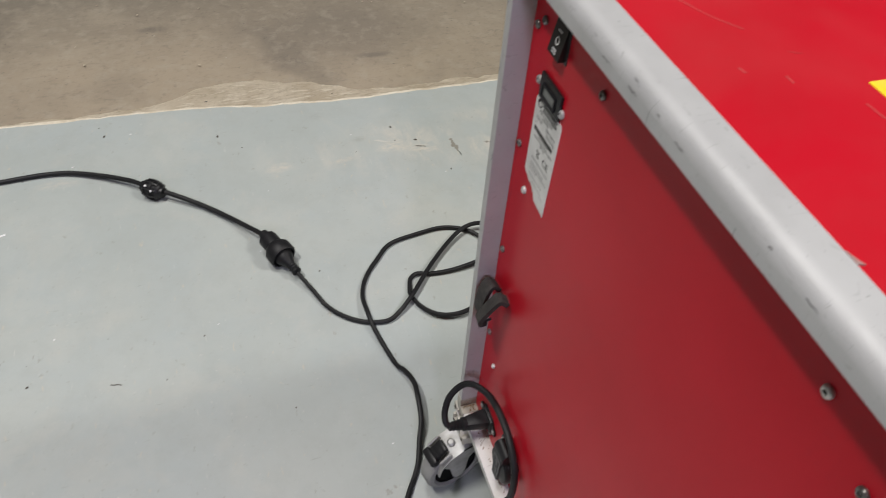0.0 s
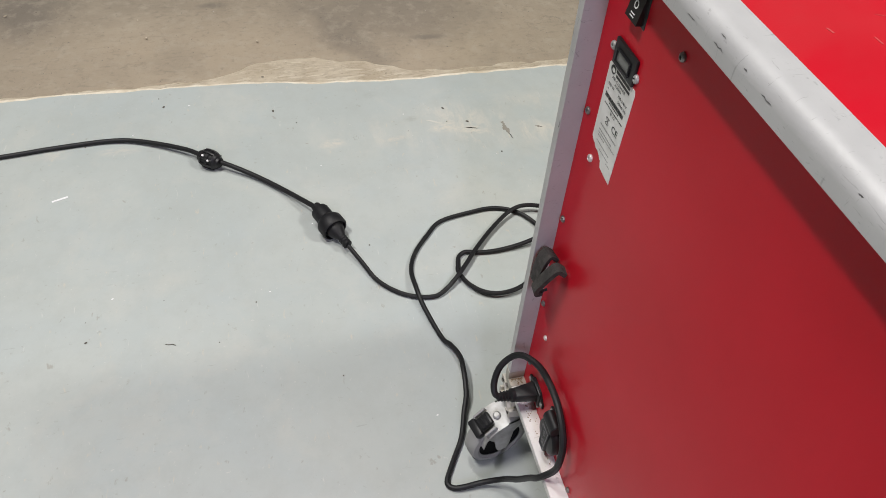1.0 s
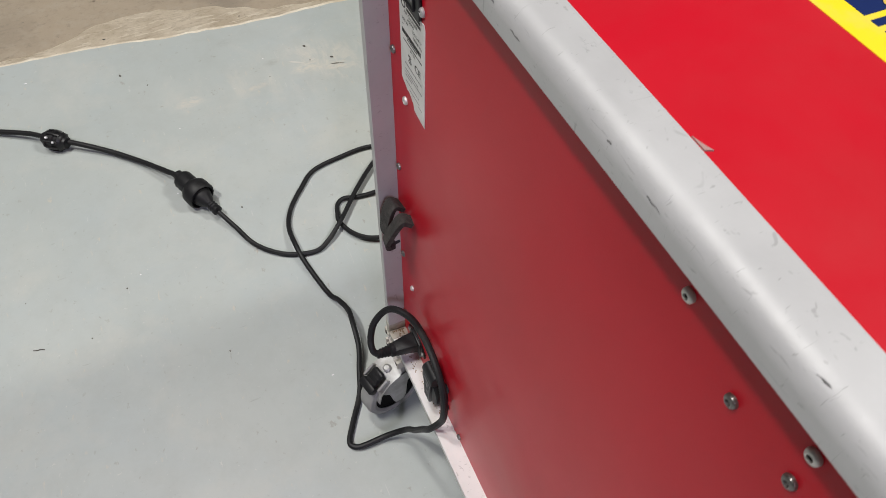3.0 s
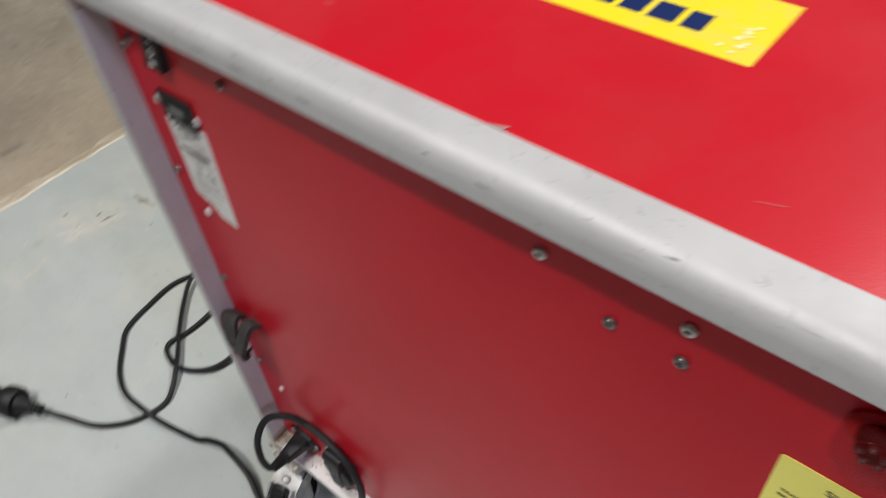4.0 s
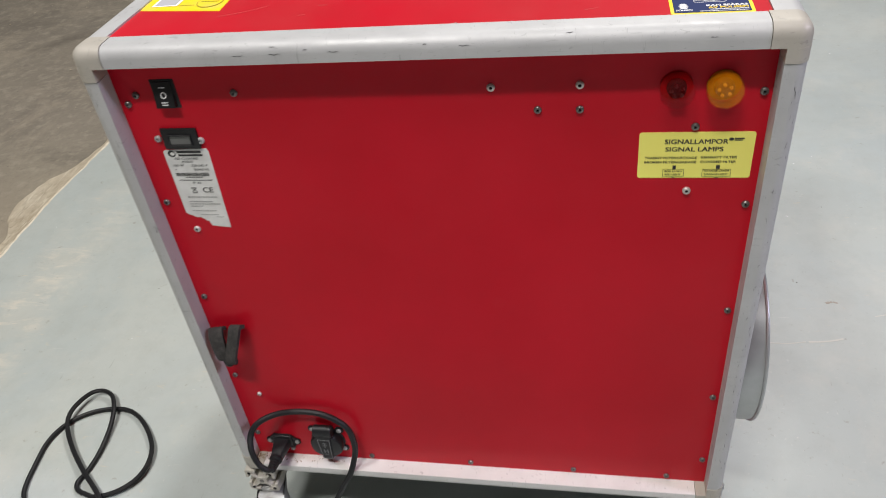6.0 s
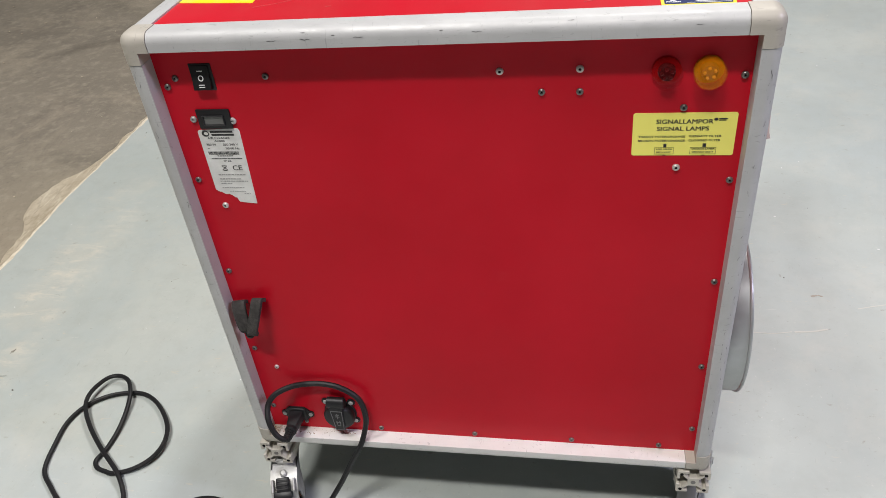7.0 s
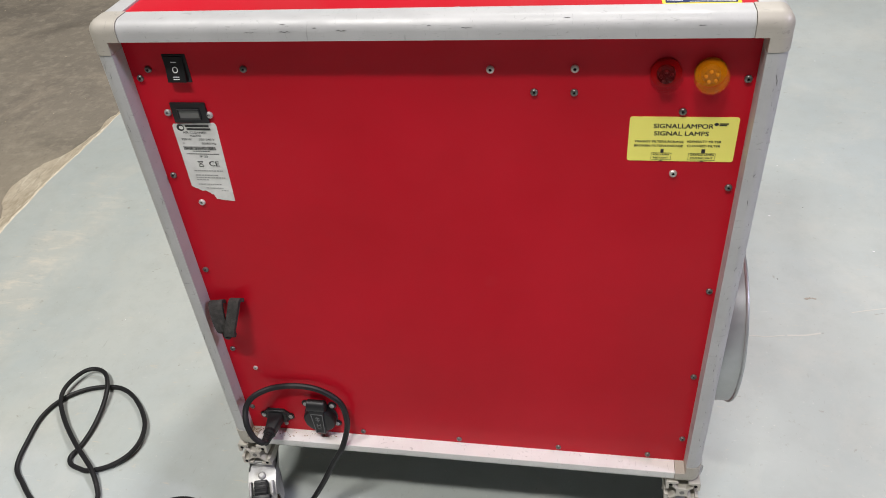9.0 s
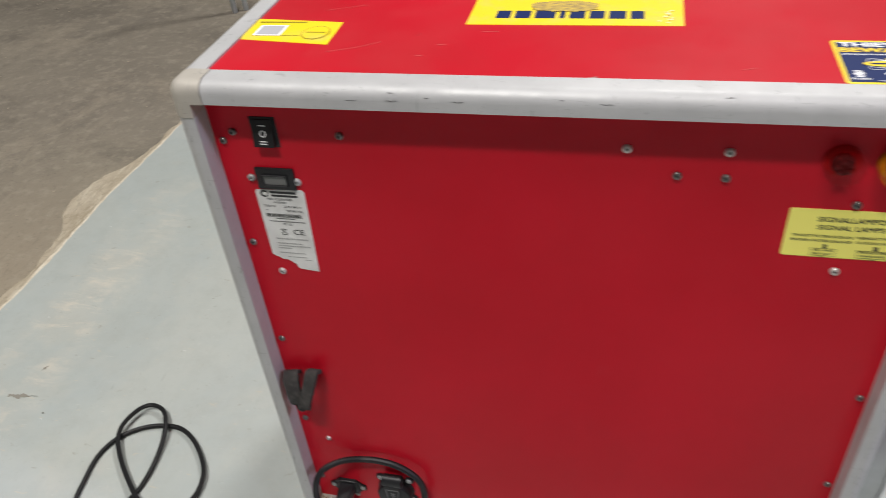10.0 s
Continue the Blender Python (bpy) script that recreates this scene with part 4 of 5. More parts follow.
WORN_YELLOW = material("worn_yellow", (0.84, 0.76, 0.36), 0.6)
SMEAR = material("brown_smear", (0.40, 0.28, 0.07), 0.7)
link(SMEAR, mix(SMEAR, noise_fac(SMEAR, 160, 5, 0.7, (1, 3, 1), 0.4, 0.62), (0.26, 0.18, 0.07), (0.62, 0.44, 0.06)), bsdf(SMEAR).inputs["Base Color"])
ys = plate(cleaner, "company_sticker", rect(-0.0815, 0.1155, 0.1115, 0.1775, 0.0008), YELLOW, top_m(TOP), 0.0004, "worn yellow sticker with dark blue lettering blocks")
u = -0.0560
for w in (0.0165, 0.0175, 0.0215, 0.0085, 0.0170, 0.0165, 0.0180, 0.0150):
    part("logo_block", box(u, u + 1.08 * w - 0.004, 0.1270, 0.1450, TOP + 0.0004, TOP + 0.0006), BLUE_INK, ys)
    u += 1.08 * w
edge = []
for k in range(40):
    a = 2 * math.pi * k / 40
    ragged = 1 + rng.uniform(-0.10, 0.10)
    edge.append((0.007 + 0.031 * ragged * math.copysign(abs(math.cos(a)) ** 0.6, math.cos(a)), 0.1555 + 0.0125 * ragged * math.copysign(abs(math.sin(a)) ** 0.6, math.sin(a)), TOP + 0.0009))
bm = add_prism(bmesh.new(), edge, (0, 0, 0.0001))
part("tape_residue", bm, SMEAR, ys, "brown torn tape residue")
for k in range(9):
    cx, cy = 0.100 + rng.uniform(-0.006, 0.006), 0.118 + 0.0035 * k
    plate(ys, "worn_patch", disc(cx, cy, rng.uniform(0.0012, 0.003), rng.uniform(0.0008, 0.002), 8), WORN_YELLOW, m, 0.0001)

ys.location = (-0.0075, 0.0048, 0)

qs = plate(cleaner, "service_sticker", [(-0.2985, 0.0750), (-0.2065, 0.0655), (-0.2080, 0.1180), (-0.3020, 0.1255)], YELLOW, top_m(TOP), 0.0004, "small yellow sticker with a pale square and a ring")
plate(qs, "pale_square", rect(-0.2900, -0.2610, 0.0835, 0.1085), WHITE_INK, m, 0.0001)
plate(qs, "grey_square", rect(-0.2870, -0.2640, 0.0860, 0.1060), material("grey_print", (0.42, 0.42, 0.45), 0.5), top_m(TOP + 0.0009), 0.0001)
OLIVE = material("olive_print", (0.35, 0.27, 0.02), 0.5)
plate(qs, "ring", disc(-0.2270, 0.0915, 0.0142, 0.0156), OLIVE, m, 0.0001)
plate(qs, "ring_middle", disc(-0.2270, 0.0915, 0.0131, 0.0144), YELLOW, top_m(TOP + 0.0009), 0.0001)
bars(qs, [(-0.2370, -0.2170, 0.0905, 0.0925)], OLIVE, top_m(TOP + 0.0011), "print_bar")
bars(qs, [(-0.2950, -0.2450, 0.1150, 0.1175), (-0.2600, -0.2420, 0.0840, 0.0846)], OLIVE, m, "print_bar")
qs.location = (-0.0036, 0.0012, 0)
part("glue_chip", add_prism(bmesh.new(), [(0.029, 0.0085, TOP), (0.038, 0.0085, TOP), (0.0395, 0.0120, TOP), (0.036, 0.0105, TOP)], (0, 0, 0.0008)), material("dull_glue", (0.36, 0.22, 0.20), 0.6), cleaner, "chip of glue at the rail")

# hook-and-loop strap on the left post
VELCRO = material("dark_grey_webbing", (0.05, 0.046, 0.042), 0.9)
bump(VELCRO, noise_fac(VELCRO, 1100, 2), 0.5, 0.0012)
link(VELCRO, mix(VELCRO, noise_fac(VELCRO, 160, 4, 0.6, (1, 1, 1), 0.4, 0.75), (0.026, 0.024, 0.022), (0.062, 0.056, 0.051)), bsdf(VELCRO).inputs["Base Color"])


def ribbon(points, width_way, width, thick, steps=6):
    """A band of cloth along the points."""
    line = smooth_line(points, steps)
    bm = bmesh.new()
    w = Vector(width_way).normalized() * width / 2
    rows = []
    for i, q in enumerate(line):
        way = (line[min(i + 1, len(line) - 1)] - line[max(i - 1, 0)]).normalized()
        n = way.cross(w).normalized() * thick / 2
        rows.append([bm.verts.new(p) for p in (q - w - n, q + w - n, q + w + n, q - w + n)])
    for a, b in zip(rows, rows[1:]):
        for k in range(4):
            j = (k + 1) % 4
            bm.faces.new((a[k], a[j], b[j], b[k]))
    bm.faces.new(rows[0])
    bm.faces.new(rows[-1][::-1])
    bmesh.ops.recalc_face_normals(bm, faces=bm.faces[:])
    return bm


strap = part("cable_strap", ribbon([(-0.2970, -0.003, 0.4790), (-0.2962, -0.012, 0.4860), (-0.2952, -0.018, 0.4760), (-0.2935, -0.0215, 0.4620), (-0.2912, -0.0225, 0.4480), (-0.2895, -0.0185, 0.4410)], (1, 0.1, 0.08), 0.0178, 0.0045), VELCRO, cleaner, "dark grey hook-and-loop cable strap")
part("strap_end", ribbon([(-0.2685, -0.003, 0.4840), (-0.2690, -0.012, 0.4905), (-0.2715, -0.0185, 0.4800), (-0.2765, -0.0235, 0.4630), (-0.2810, -0.0260, 0.4490), (-0.2835, -0.0240, 0.4400), (-0.2860, -0.0160, 0.4380)], (1, -0.15, 0.18), 0.0158, 0.0050), VELCRO, strap)
part("strap_loop", ribbon([(-0.2965, -0.0150, 0.4400), (-0.2925, -0.0190, 0.4345), (-0.2865, -0.0190, 0.4345), (-0.2830, -0.0150, 0.4400)], (0, 1, 0.2), 0.0090, 0.0030), BLACK, strap)

# inspection tag on the side panel
tag = part("inspection_tag", add_prism(bmesh.new(), [(0.3330, 0.190, 0.757), (0.346, 0.178, 0.745), (0.358, 0.168, 0.725), (0.367, 0.160, 0.707), (0.3595, 0.150, 0.677), (0.3330, 0.166, 0.684)], (-0.0003, 0.0005, -0.0003)), GREEN_PAPER, cleaner, "curled green paper inspection tag")
part("tag_back", ribbon([(0.3610, 0.1600, 0.700), (0.3668, 0.1595, 0.681), (0.3690, 0.1590, 0.660), (0.3700, 0.1585, 0.645), (0.3725, 0.1585, 0.632)], (1, -0.2, 0.35), 0.0095, 0.0006), WHITE_PAPER, tag)
part("tag_tail", add_prism(bmesh.new(), [(0.3400, 0.172, 0.662), (0.358, 0.166, 0.650), (0.368, 0.161, 0.655), (0.3735, 0.160, 0.634), (0.3715, 0.161, 0.615), (0.3660, 0.163, 0.595), (0.3585, 0.165, 0.577), (0.3400, 0.172, 0.590)], (-0.0003, 0.0006, 0)), GREEN_PAPER, tag)
for x, z, long in ((0.346, 0.735, 0.010), (0.344, 0.728, 0.010), (0.352, 0.727, 0.011), (0.343, 0.720, 0.008), (0.351, 0.717, 0.012), (0.345, 0.707, 0.007), (0.357, 0.700, 0.010)):
    y = 0.1725 - (x - 0.345) * 0.75 - (0.720 - z) * 0.25
    part("writing_bar", ribbon([(x - long * 0.3, y + long * 0.2, z + long * 0.3), (x, y - 0.0006, z), (x + long * 0.3, y - long * 0.2 - 0.0006, z - long * 0.3)], (0.7, 0, 0.7), 0.0022, 0.0004, 3), BLACK_INK, tag)

# scuffs on the top panel
SCUFF = material("pale_scuff", (0.48, 0.055, 0.055), 0.6)
for line, w in (([(-0.205, 0.052), (-0.180, 0.062), (-0.160, 0.075)], 0.0022), ([(-0.130, 0.088), (-0.126, 0.095)], 0.0030), ([(-0.106, 0.070), (-0.098, 0.070)], 0.0020), ([(-0.070, 0.100), (-0.055, 0.101)], 0.0018), ([(-0.120, 0.046), (-0.114, 0.047)], 0.0026), ([(0.150, 0.030), (0.162, 0.034)], 0.0014), ([(-0.240, 0.150), (-0.200, 0.165)], 0.0016)):
    if len(line) == 2:
        line = [line[0], tuple((a + b) / 2 for a, b in zip(*line)), line[1]]
    part("scuff", ribbon([(x, y, TOP + 0.00015) for x, y in line], (0.3, 1, 0), w * 0.6, 0.0002, 3), SCUFF, cleaner)

# dark nicks along the frame's rounded edges
NICK = material("dark_nick", (0.21, 0.205, 0.205), 0.7)
nicks = random.Random(33)


def nick(at, along, wide, size):
    """A thin crooked gouge lying on the metal at the place given."""
    o, u, w = Vector(at), Vector(along), Vector(wide)
    bm = bmesh.new()
    n = 4
    path = [o + u * size * (k / n - 0.5) + w * nicks.uniform(-0.05, 0.05) * size for k in range(n + 1)]
    half = [nicks.uniform(0.00012, 0.00045) for _ in path]
    half[0] = half[-1] = 0.0001
    face = u.cross(w).normalized() * 0.00012
    a = [bm.verts.new(p - w * h + face) for p, h in zip(path, half)]
    b = [bm.verts.new(p + w * h + face) for p, h in zip(path, half)]
    for k in range(n):
        bm.faces.new((a[k], a[k + 1], b[k + 1], b[k]))
    bmesh.ops.solidify(bm, geom=bm.faces[:], thickness=0.00008)
    bmesh.ops.recalc_face_normals(bm, faces=bm.faces[:])
    return part("nick", bm, NICK, cleaner)


def post_nick(s, z, a, size, lean=0.0):
    """On a front post's rounded outer edge: a is the turn from the side (0) to the front (90)."""
    c, d = math.cos(radians(a)), math.sin(radians(a))
    out = Vector((s * c, -d, 0))
    at = Vector((s * (HALF - R), FRONT + R, z)) + out * R
    side = Vector((s * d, c, 0)) * -s
    up = Vector((0, 0, 1)) + side * lean
    return nick(at, up.normalized(), side, size)


for z in (0.802, 0.797, 0.790, 0.776, 0.771, 0.748, 0.735, 0.700, 0.668, 0.640, 0.612, 0.583, 0.574, 0.560, 0.541, 0.525, 0.517, 0.500, 0.470, 0.452, 0.445, 0.437, 0.428, 0.420, 0.410, 0.392, 0.352, 0.330, 0.300, 0.292, 0.285):
    post_nick(1, z, nicks.uniform(48, 88), nicks.uniform(0.003, 0.0075), nicks.uniform(-0.4, 0.4))
for z in (0.812, 0.803, 0.742, 0.690, 0.660, 0.600, 0.545, 0.430, 0.412, 0.400, 0.388, 0.330, 0.300):
    post_nick(-1, z, nicks.uniform(40, 88), nicks.uniform(0.003, 0.011), nicks.uniform(-0.3, 0.3))
for k in range(9):
    a = nicks.uniform(30, 88)
    x = nicks.uniform(-0.29, 0.29)
    c, d = math.cos(radians(a)), math.sin(radians(a))
    nick((x, FRONT + R - R * d, HIGH - R + R * c), (1, nicks.uniform(-0.2, 0.2) * c, 0), (0, c, d), nicks.uniform(0.003, 0.012))
nick((-0.3118, FRONT, 0.650), (0.75, 0, -0.66), (0.66, 0, 0.75), 0.008)
nick((-0.3135, FRONT, 0.647), (0.2, 0, 0.98), (-0.98, 0, 0.2), 0.006)

# dirt caught in the frame's lower left corner
DIRT = material("brown_dirt", (0.20, 0.13, 0.07), 0.9)
dirt = random.Random(21)
bm = bmesh.new()
for k in range(110):
    near = dirt.random() ** 4
    x, y, r = -0.309 + 0.13 * near, -0.003 - 0.016 * dirt.random() * (1 - 0.6 * near), dirt.uniform(0.0003, 0.0010)
    p = Vector((x, y, LOW + LIPZ))
    bmesh.ops.create_icosphere(bm, subdivisions=1, radius=r, matrix=Matrix.Translation(p) @ Matrix.Diagonal((1.4, 1, 0.35, 1)))
part("corner_dirt", bm, DIRT, cleaner, "brown dirt lying on the lower rail")

# ---- cables on the floor ----
CORD, THICK = 0.0042, 0.0049
lead = thing("mains_lead", "thin black mains lead lying in loose loops on the floor", "cable", (-0.70, 0.0, 0.0))
# from the joint into the first loop, the second loop with its way back, and the rise to the inlet
FIRST_LOOP = [(-0.756, -0.178, 0.0160), (-0.715, -0.158, 0.0080), (-0.674, -0.140, 0.0045), (-0.643, -0.115, 0.0045), (-0.622, -0.083, 0.0045), (-0.614, -0.045, 0.0050), (-0.626, -0.020, 0.0080),
        (-0.649, 0.007, 0.0140), (-0.676, 0.030, 0.0130), (-0.710, 0.058, 0.0130), (-0.757, 0.103, 0.0120), (-0.791, 0.147, 0.0150), (-0.798, 0.181, 0.0180),
        (-0.788, 0.220, 0.0150), (-0.768, 0.233, 0.0130), (-0.740, 0.222, 0.0140), (-0.716, 0.187, 0.0160), (-0.706, 0.148, 0.0100), (-0.701, 0.100, 0.0060), (-0.703, 0.060, 0.0046)]
SECOND_LOOP = [(-0.709, 0.036, 0.0046), (-0.700, 0.021, 0.0046), (-0.681, 0.014, 0.0046), (-0.661, 0.011, 0.0046), (-0.629, 0.022, 0.0060), (-0.603, 0.045, 0.0090), (-0.594, 0.077, 0.0110),
        (-0.605, 0.117, 0.0110), (-0.642, 0.162, 0.0080), (-0.682, 0.191, 0.0060), (-0.719, 0.198, 0.0050), (-0.764, 0.187, 0.0050), (-0.799, 0.159, 0.0050),
        (-0.815, 0.118, 0.0050), (-0.811, 0.068, 0.0046), (-0.797, 0.008, 0.0046), (-0.764, -0.026, 0.0046), (-0.723, -0.058, 0.0046), (-0.681, -0.074, 0.0070), (-0.632, -0.075, 0.0130), (-0.592, -0.070, 0.0080),
        (-0.524, -0.055, 0.0060), (-0.498, -0.0452, 0.0150), (-0.468, -0.0385, 0.0240), (-0.437, -0.0408, 0.0310), (-0.399, -0.0455, 0.0225), (-0.371, -0.0555, 0.0120), (-0.333, -0.069, 0.0050), (-0.294, -0.093, 0.0045), (-0.268, -0.107, 0.0045), (-0.257, -0.101, 0.0050)]
RISE = [(-0.254, -0.086, 0.0070), (-0.253, -0.056, 0.0120), (-0.2416, -0.031, 0.0328), (-0.2106, -0.0290, 0.0908), (-0.1849, -0.0280, 0.1440), (-0.1670, -0.0265, 0.1786), (-0.1580, -0.0160, 0.2065), (-0.1546, -0.0140, 0.2300),
        (-0.1585, -0.0125, 0.2596), (-0.1734, -0.0105, 0.2758), (-0.1973, -0.0090, 0.2859), (-0.2271, -0.0085, 0.2866), (-0.2576, -0.0110, 0.2812), (-0.2808, -0.0220, 0.2746), (-0.2911, -0.0330, 0.2621), (-0.2886, -0.0480, 0.2468),
        (-0.2798, -0.0560, 0.2287), (-0.2705, -0.0570, 0.2190), (-0.2670, -0.0530, 0.2145)]
offset = Matrix.Translation((0.70, 0, 0))
under(part("cord", add_tube(bmesh.new(), smooth_line(FIRST_LOOP + SECOND_LOOP + RISE, 7), CORD, 10), RUBBER, lead), offset)
# the moulded plug in the machine's inlet
bm = bmesh.new()
body = bmesh.ops.create_cube(bm, size=1, matrix=Matrix.Translation((-0.2765, -0.0175, 0.2395)) @ Matrix.Diagonal((0.0235, 0.031, 0.0170, 1)))["verts"]
for v in body:
    if v.co.y < -0.018:
        v.co.x, v.co.z = -0.2765 + (v.co.x + 0.2765) * 0.62, 0.2395 + (v.co.z - 0.2395) * 0.80
bmesh.ops.bevel(bm, geom=bm.edges[:], offset=0.0022, segments=2, profile=0.5, affect="EDGES")
add_lathe(bm, (-0.2765, -0.031, 0.2395), (0, -1, 0.08), [(0.0060, 0), (0.0088, 0.001), (0.0090, 0.006), (0.0066, 0.008), (0.0072, 0.011), (0.0060, 0.012), (0.0068, 0.015), (0.0056, 0.016), (0.0064, 0.019), (0.0052, 0.020), (0.0058, 0.023), (0.0046, 0.0245), (0, 0.0245)], 16)
under(part("inlet_plug", bm, RUBBER, lead, "black moulded plug"), offset @ Matrix.Translation((0.0096, 0.001, -0.0280)))
# the plug half of the joint on the floor
A, B = Vector((-0.846, -0.219, 0.0280)), Vector((-0.756, -0.178, 0.017))
way = (B - A).normalized()
bm = lathe(A + way * 0.047, way, [(r * 0.94, h * 0.94) for r, h in [(0, 0), (0.0185, 0), (0.0195, 0.004), (0.0185, 0.012), (0.0150, 0.022), (0.0100, 0.031), (0.0080, 0.036), (0.0095, 0.038), (0.0080, 0.041), (0.0095, 0.044), (0.0080, 0.047), (0.0095, 0.050), (0.0095, 0.056), (0.0060, 0.058), (0, 0.058)]], 24)
under(part("plug", bm, RUBBER, lead, "black rubber plug"), offset)

ext = thing("extension_cord", "black rubber extension cord with a round strain ball and socket", "cable", (-1.10, -0.45, 0.0))
EXT = [(-1.075, -1.42, 0.005), (-1.110, -1.13, 0.005), (-1.137, -0.832, 0.0050), (-1.149, -0.726, 0.0050), (-1.154, -0.616, 0.0060), (-1.137, -0.548, 0.0080), (-1.090, -0.464, 0.0140), (-1.055, -0.425, 0.0170), (-1.022, -0.379, 0.0160), (-0.983, -0.326, 0.0100), (-0.930, -0.275, 0.0110), (-0.860, -0.225, 0.0240)]
offset = Matrix.Translation((1.10, 0.45, 0))
under(part("cord", add_tube(bmesh.new(), smooth_line(EXT, 10), THICK, 12), RUBBER, ext), offset)
C, D = Vector((-1.061, -0.435, 0.018)), Vector((-1.020, -0.384, 0.017))
ball_way = (D - C).normalized()
bm = lathe(C, ball_way, [(0, 0), (0.0105, 0), (0.0120, 0.003), (0.0120, 0.006), (0.0160, 0.008), (0.0180, 0.013), (0.0155, 0.015), (0.0155, 0.021), (0.0182, 0.023), (0.0182, 0.028), (0.0155, 0.030), (0.0155, 0.036), (0.0175, 0.038), (0.0150, 0.043), (0.0115, 0.045), (0.0105, 0.050), (0, 0.050)], 24)
under(part("strain_ball", bm, BLACK, ext, "black plastic ball with white screws"), offset)
u, v, n = basis(ball_way)
for k in range(8):
    a = 2 * math.pi * k / 8
    side = u * math.cos(a) + v * math.sin(a)
    line = [C + ball_way * h + side * q for h, q in ((0.011, 0.0165), (0.018, 0.0180), (0.026, 0.0185), (0.033, 0.0180), (0.040, 0.0165))]
    under(part("ball_rib", add_tube(bmesh.new(), line, 0.0022, 6), BLACK, ext), offset)
for a_way, h in ((Vector((0.72, 0.10, 0.68)), 0.018), (Vector((0.80, -0.15, 0.50)), 0.033)):
    side = (a_way - ball_way * a_way.dot(ball_way)).normalized()
    under(part("ball_screw", lathe(C + ball_way * h + side * 0.0170, side, [(0.0022, 0), (0.0022, 0.0034), (0, 0.0036)], 8), WHITE_INK, ext), offset)
bm = lathe(A - way * 0.012, way, [(r * 1.07, h * 0.96) for r, h in [(0, 0), (0.0085, 0), (0.0095, 0.010), (0.0150, 0.013), (0.0165, 0.018), (0.0165, 0.040), (0.0200, 0.044), (0.0235, 0.050), (0.0240, 0.056), (0.0240, 0.070), (0.0225, 0.073), (0.0205, 0.073), (0.0200, 0.066), (0, 0.064)]], 28)
under(part("socket", bm, RUBBER, ext, "black rubber coupling socket"), offset)

# ---- what stands behind the machine ----
stand = thing("metal_stand", "grey steel stand on the bare concrete", "stand", (-1.523, 2.213, 0))
for x, y in ((0.0, 0.0), (0.035, 0.03)):
    part("leg", lathe((x, y, -0.004), (-0.05, 0.03, 1), [(0, 0), (0.011, 0), (0.011, 0.75), (0, 0.75)], 14), GALV, stand)
part("crossbar", lathe((-0.05, -0.01, 0.735), (0.9, 0.45, 0), [(0, 0), (0.010, 0), (0.010, 0.12), (0, 0.12)], 12), GALV, stand)

# ---- marks and litter on the floor ----
SCRATCH = material("bare_scratch", (0.54, 0.535, 0.485), 0.8)


def scratch(points, width):
    bm = ribbon([(x, y, 0.0002) for x, y in points], (0, 1, 0), width, 0.0003, 4)
    return tagged(finish("floor_scratch", bm, SCRATCH), "pale scratch through the floor paint", "scratch", "scratches in the floor paint", "structure")


scratch([(0.458, 0.446), (0.516, 0.4425), (0.555, 0.449)], 0.0022)
scratch([(0.560, 0.449), (0.593, 0.452), (0.622, 0.460)], 0.0040)
scratch([(0.692, 0.523), (0.732, 0.534), (0.791, 0.548)], 0.0024)
scratch([(-1.122, 0.057), (-1.107, 0.085), (-1.112, 0.108)], 0.010)

SMUDGE = material("grey_brown_smudge", (0.26, 0.245, 0.21), 0.9)


def floor_mark(ring, mat, label):
    """A thin mark with a ragged outline, lying on the paint."""
    rag = random.Random(len(ring))
    pts = list(ring)
    out = []
    for i, (x, y) in enumerate(pts):
        a, b = pts[(i + 1) % len(pts)]
        for k in range(4):
            f = k / 4
            j = 0.0 if k == 0 else rag.uniform(-0.0022, 0.0022)
            out.append((x + (a - x) * f + j, y + (b - y) * f - j, 0.0002))
    return tagged(finish("floor_mark", add_prism(bmesh.new(), out, (0, 0, 0.0003)), mat), label, "floor mark", "marks on the floor paint", "structure")


floor_mark([(-1.090, 0.216), (-1.078, 0.219), (-1.066, 0.215), (-1.050, 0.222), (-1.026, 0.228), (-1.048, 0.226), (-1.062, 0.229), (-1.074, 0.225), (-1.088, 0.224)], SMUDGE, "grey-brown smear on the floor paint")
floor_mark([(-1.062, 0.290), (-1.056, 0.296), (-1.057, 0.306), (-1.063, 0.300)], SMUDGE, "grey-brown smear on the floor paint")
floor_mark([(-1.082, 0.134), (-1.078, 0.146), (-1.075, 0.162), (-1.079, 0.150)], SMUDGE, "grey-brown smear on the floor paint")
floor_mark([(0.612, 0.556), (0.622, 0.558), (0.634, 0.557), (0.634, 0.561), (0.622, 0.563), (0.612, 0.560)], material("rusty_smear", (0.36, 0.32, 0.27), 0.9), "thin rust-brown smear on the floor paint")

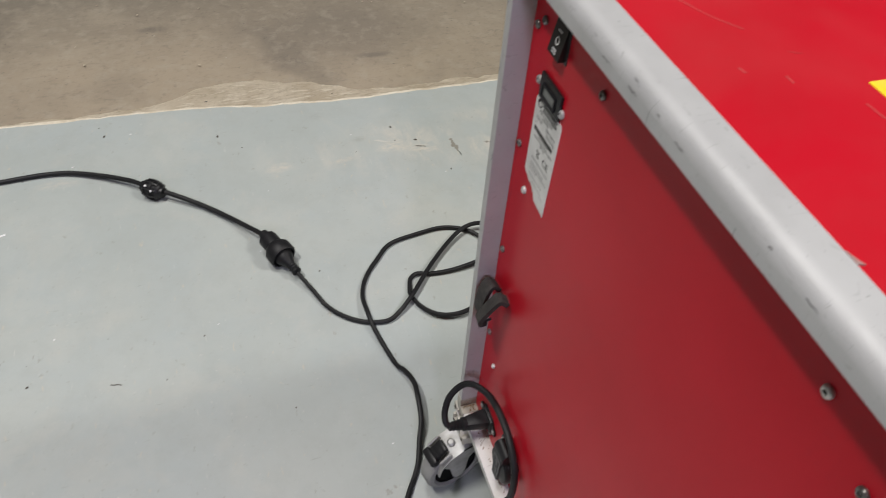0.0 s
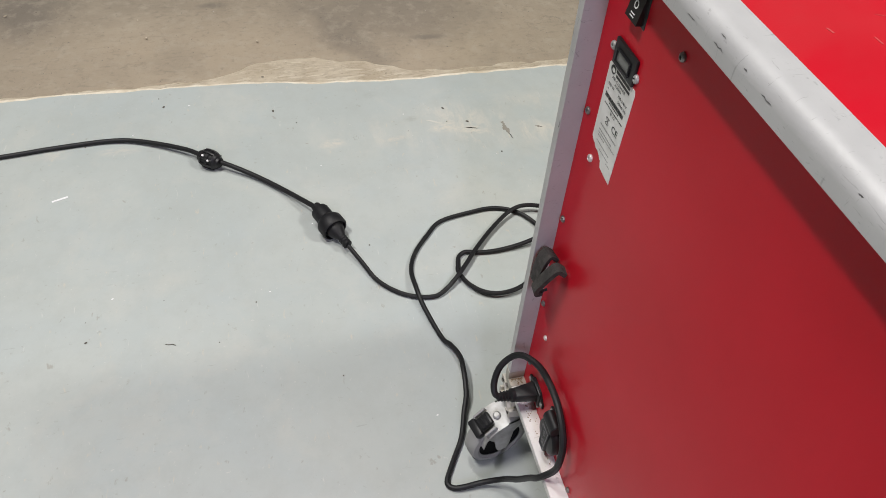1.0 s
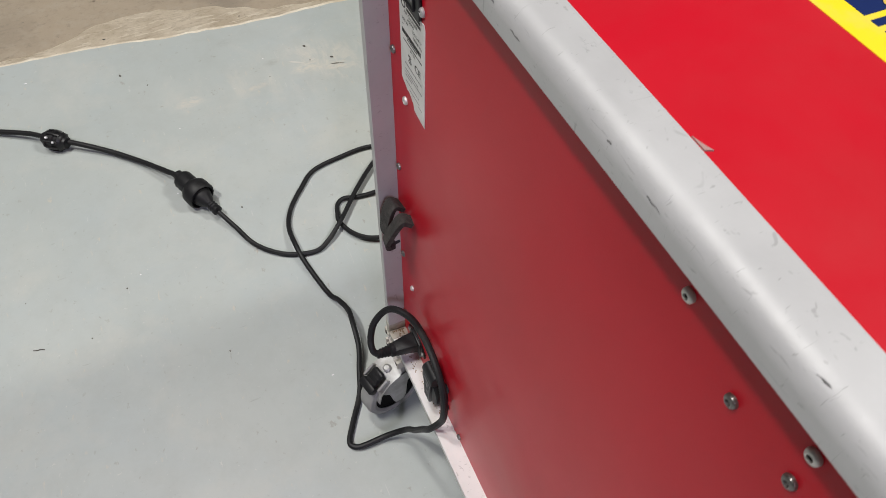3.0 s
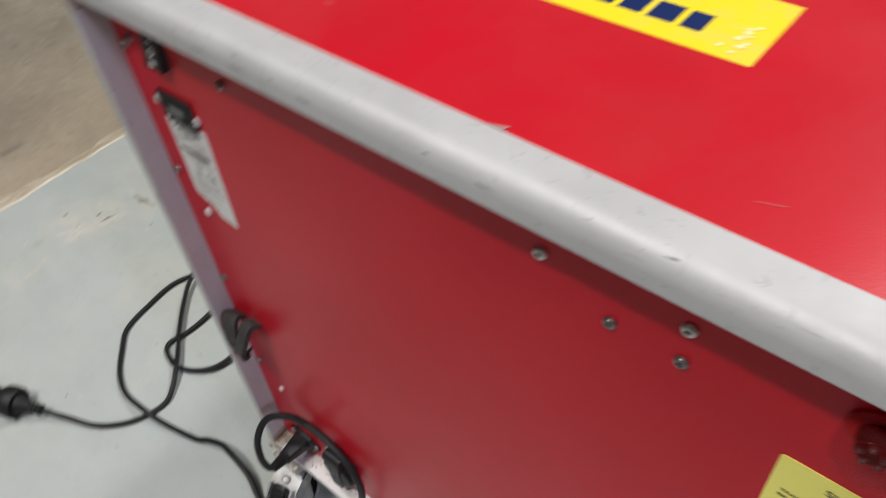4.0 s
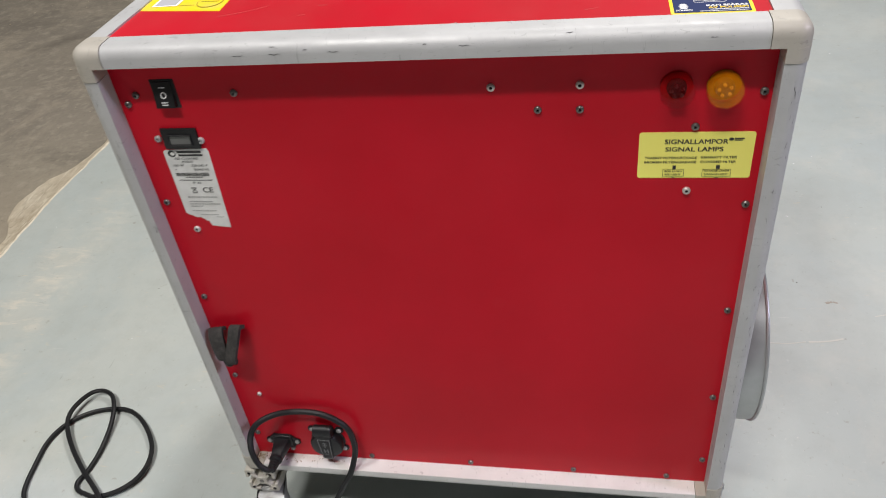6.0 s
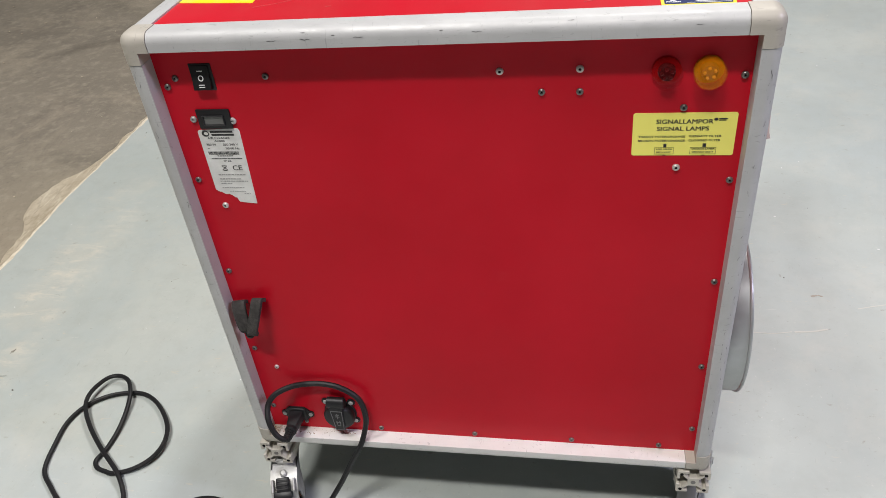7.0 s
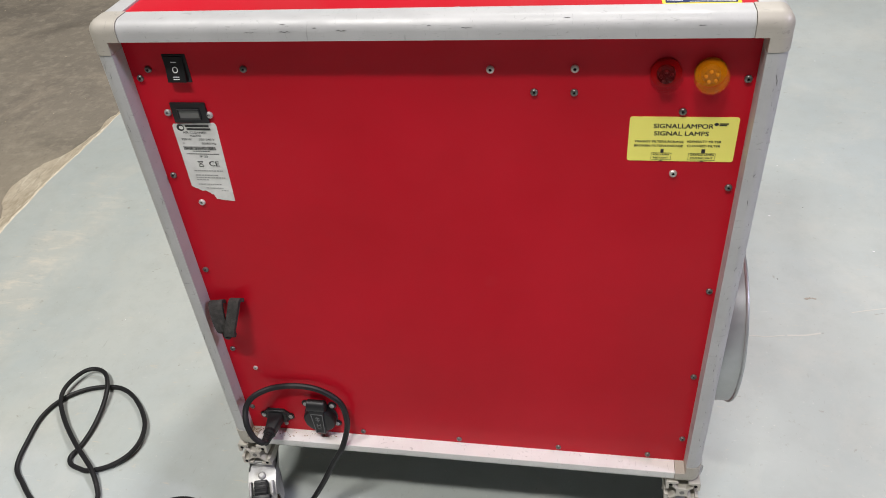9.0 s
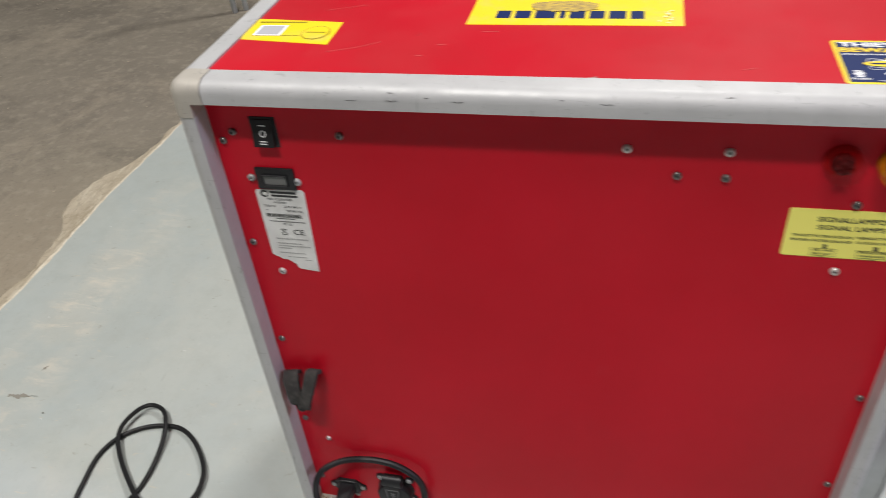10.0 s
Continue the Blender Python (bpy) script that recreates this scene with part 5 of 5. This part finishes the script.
rng = random.Random(11)
CRUMB = material("dark_crumb", (0.10, 0.09, 0.075), 0.9)
for px, py, pr in ((-1.103, 0.143, 0.0030), (-0.629, -0.628, 0.0022), (-1.211, -0.277, 0.0030), (-1.264, -0.511, 0.0030), (-1.160, 0.100, 0.0030)):
    bit = bmesh.new()
    bmesh.ops.create_icosphere(bit, subdivisions=1, radius=1, matrix=Matrix.Translation((px, py, pr * 0.35)) @ Matrix.Rotation(px * 9, 4, "Z") @ Matrix.Diagonal((pr * 0.8, pr * 1.4, pr * 0.5, 1)))
    tagged(finish("floor_crumb", bit, CRUMB), "small dark crumb on the floor paint", "crumb", "crumbs on the floor")
scrap = box(-0.9953, -0.9909, -0.716, -0.686, 0.0, 0.0008)
bmesh.ops.rotate(scrap, verts=scrap.verts[:], cent=(-0.993, -0.701, 0), matrix=Matrix.Rotation(0.35, 3, "Z"))
tagged(finish("paper_scrap", scrap, WHITE_PAPER), "small torn strip of white paper on the floor", "scrap")
bm = bmesh.new()
add_tube(bm, smooth_line([(-0.601, -0.503, 0.0010), (-0.599, -0.497, 0.0010), (-0.599, -0.492, 0.0010), (-0.596, -0.487, 0.0010)], 5), 0.0007, 5)
tagged(finish("wire_snip", bm, CRUMB), "tiny dark snip of wire on the floor", "scrap")


def crumbs(name, count, x0, x1, y0, y1, lo, hi, mat, label):
    bm = bmesh.new()
    for _ in range(count):
        x, y, r = rng.uniform(x0, x1), rng.uniform(y0, y1), rng.uniform(lo, hi)
        bmesh.ops.create_icosphere(bm, subdivisions=1, radius=1, matrix=Matrix.Translation((x, y, r * 0.3)) @ Matrix.Rotation(rng.uniform(0, 3), 4, "Z") @ Matrix.Diagonal((r * rng.uniform(0.8, 2.2), r, r * 0.5, 1)))
    return tagged(finish(name, bm, mat), label, "grit", kind="stuff")


crumbs("dark_grit", 60, -1.35, 1.4, -0.95, 2.2, 0.0008, 0.0019, CRUMB, "dark grit scattered on the floor")
crumbs("pale_grit", 90, -1.38, 1.4, -0.95, 2.2, 0.0007, 0.0017, WHITE_PAPER, "pale grit scattered on the floor")
crumbs("concrete_grit", 90, -2.6, -1.45, -0.9, 2.6, 0.001, 0.0032, SCREED, "crumbs of concrete on the bare floor")
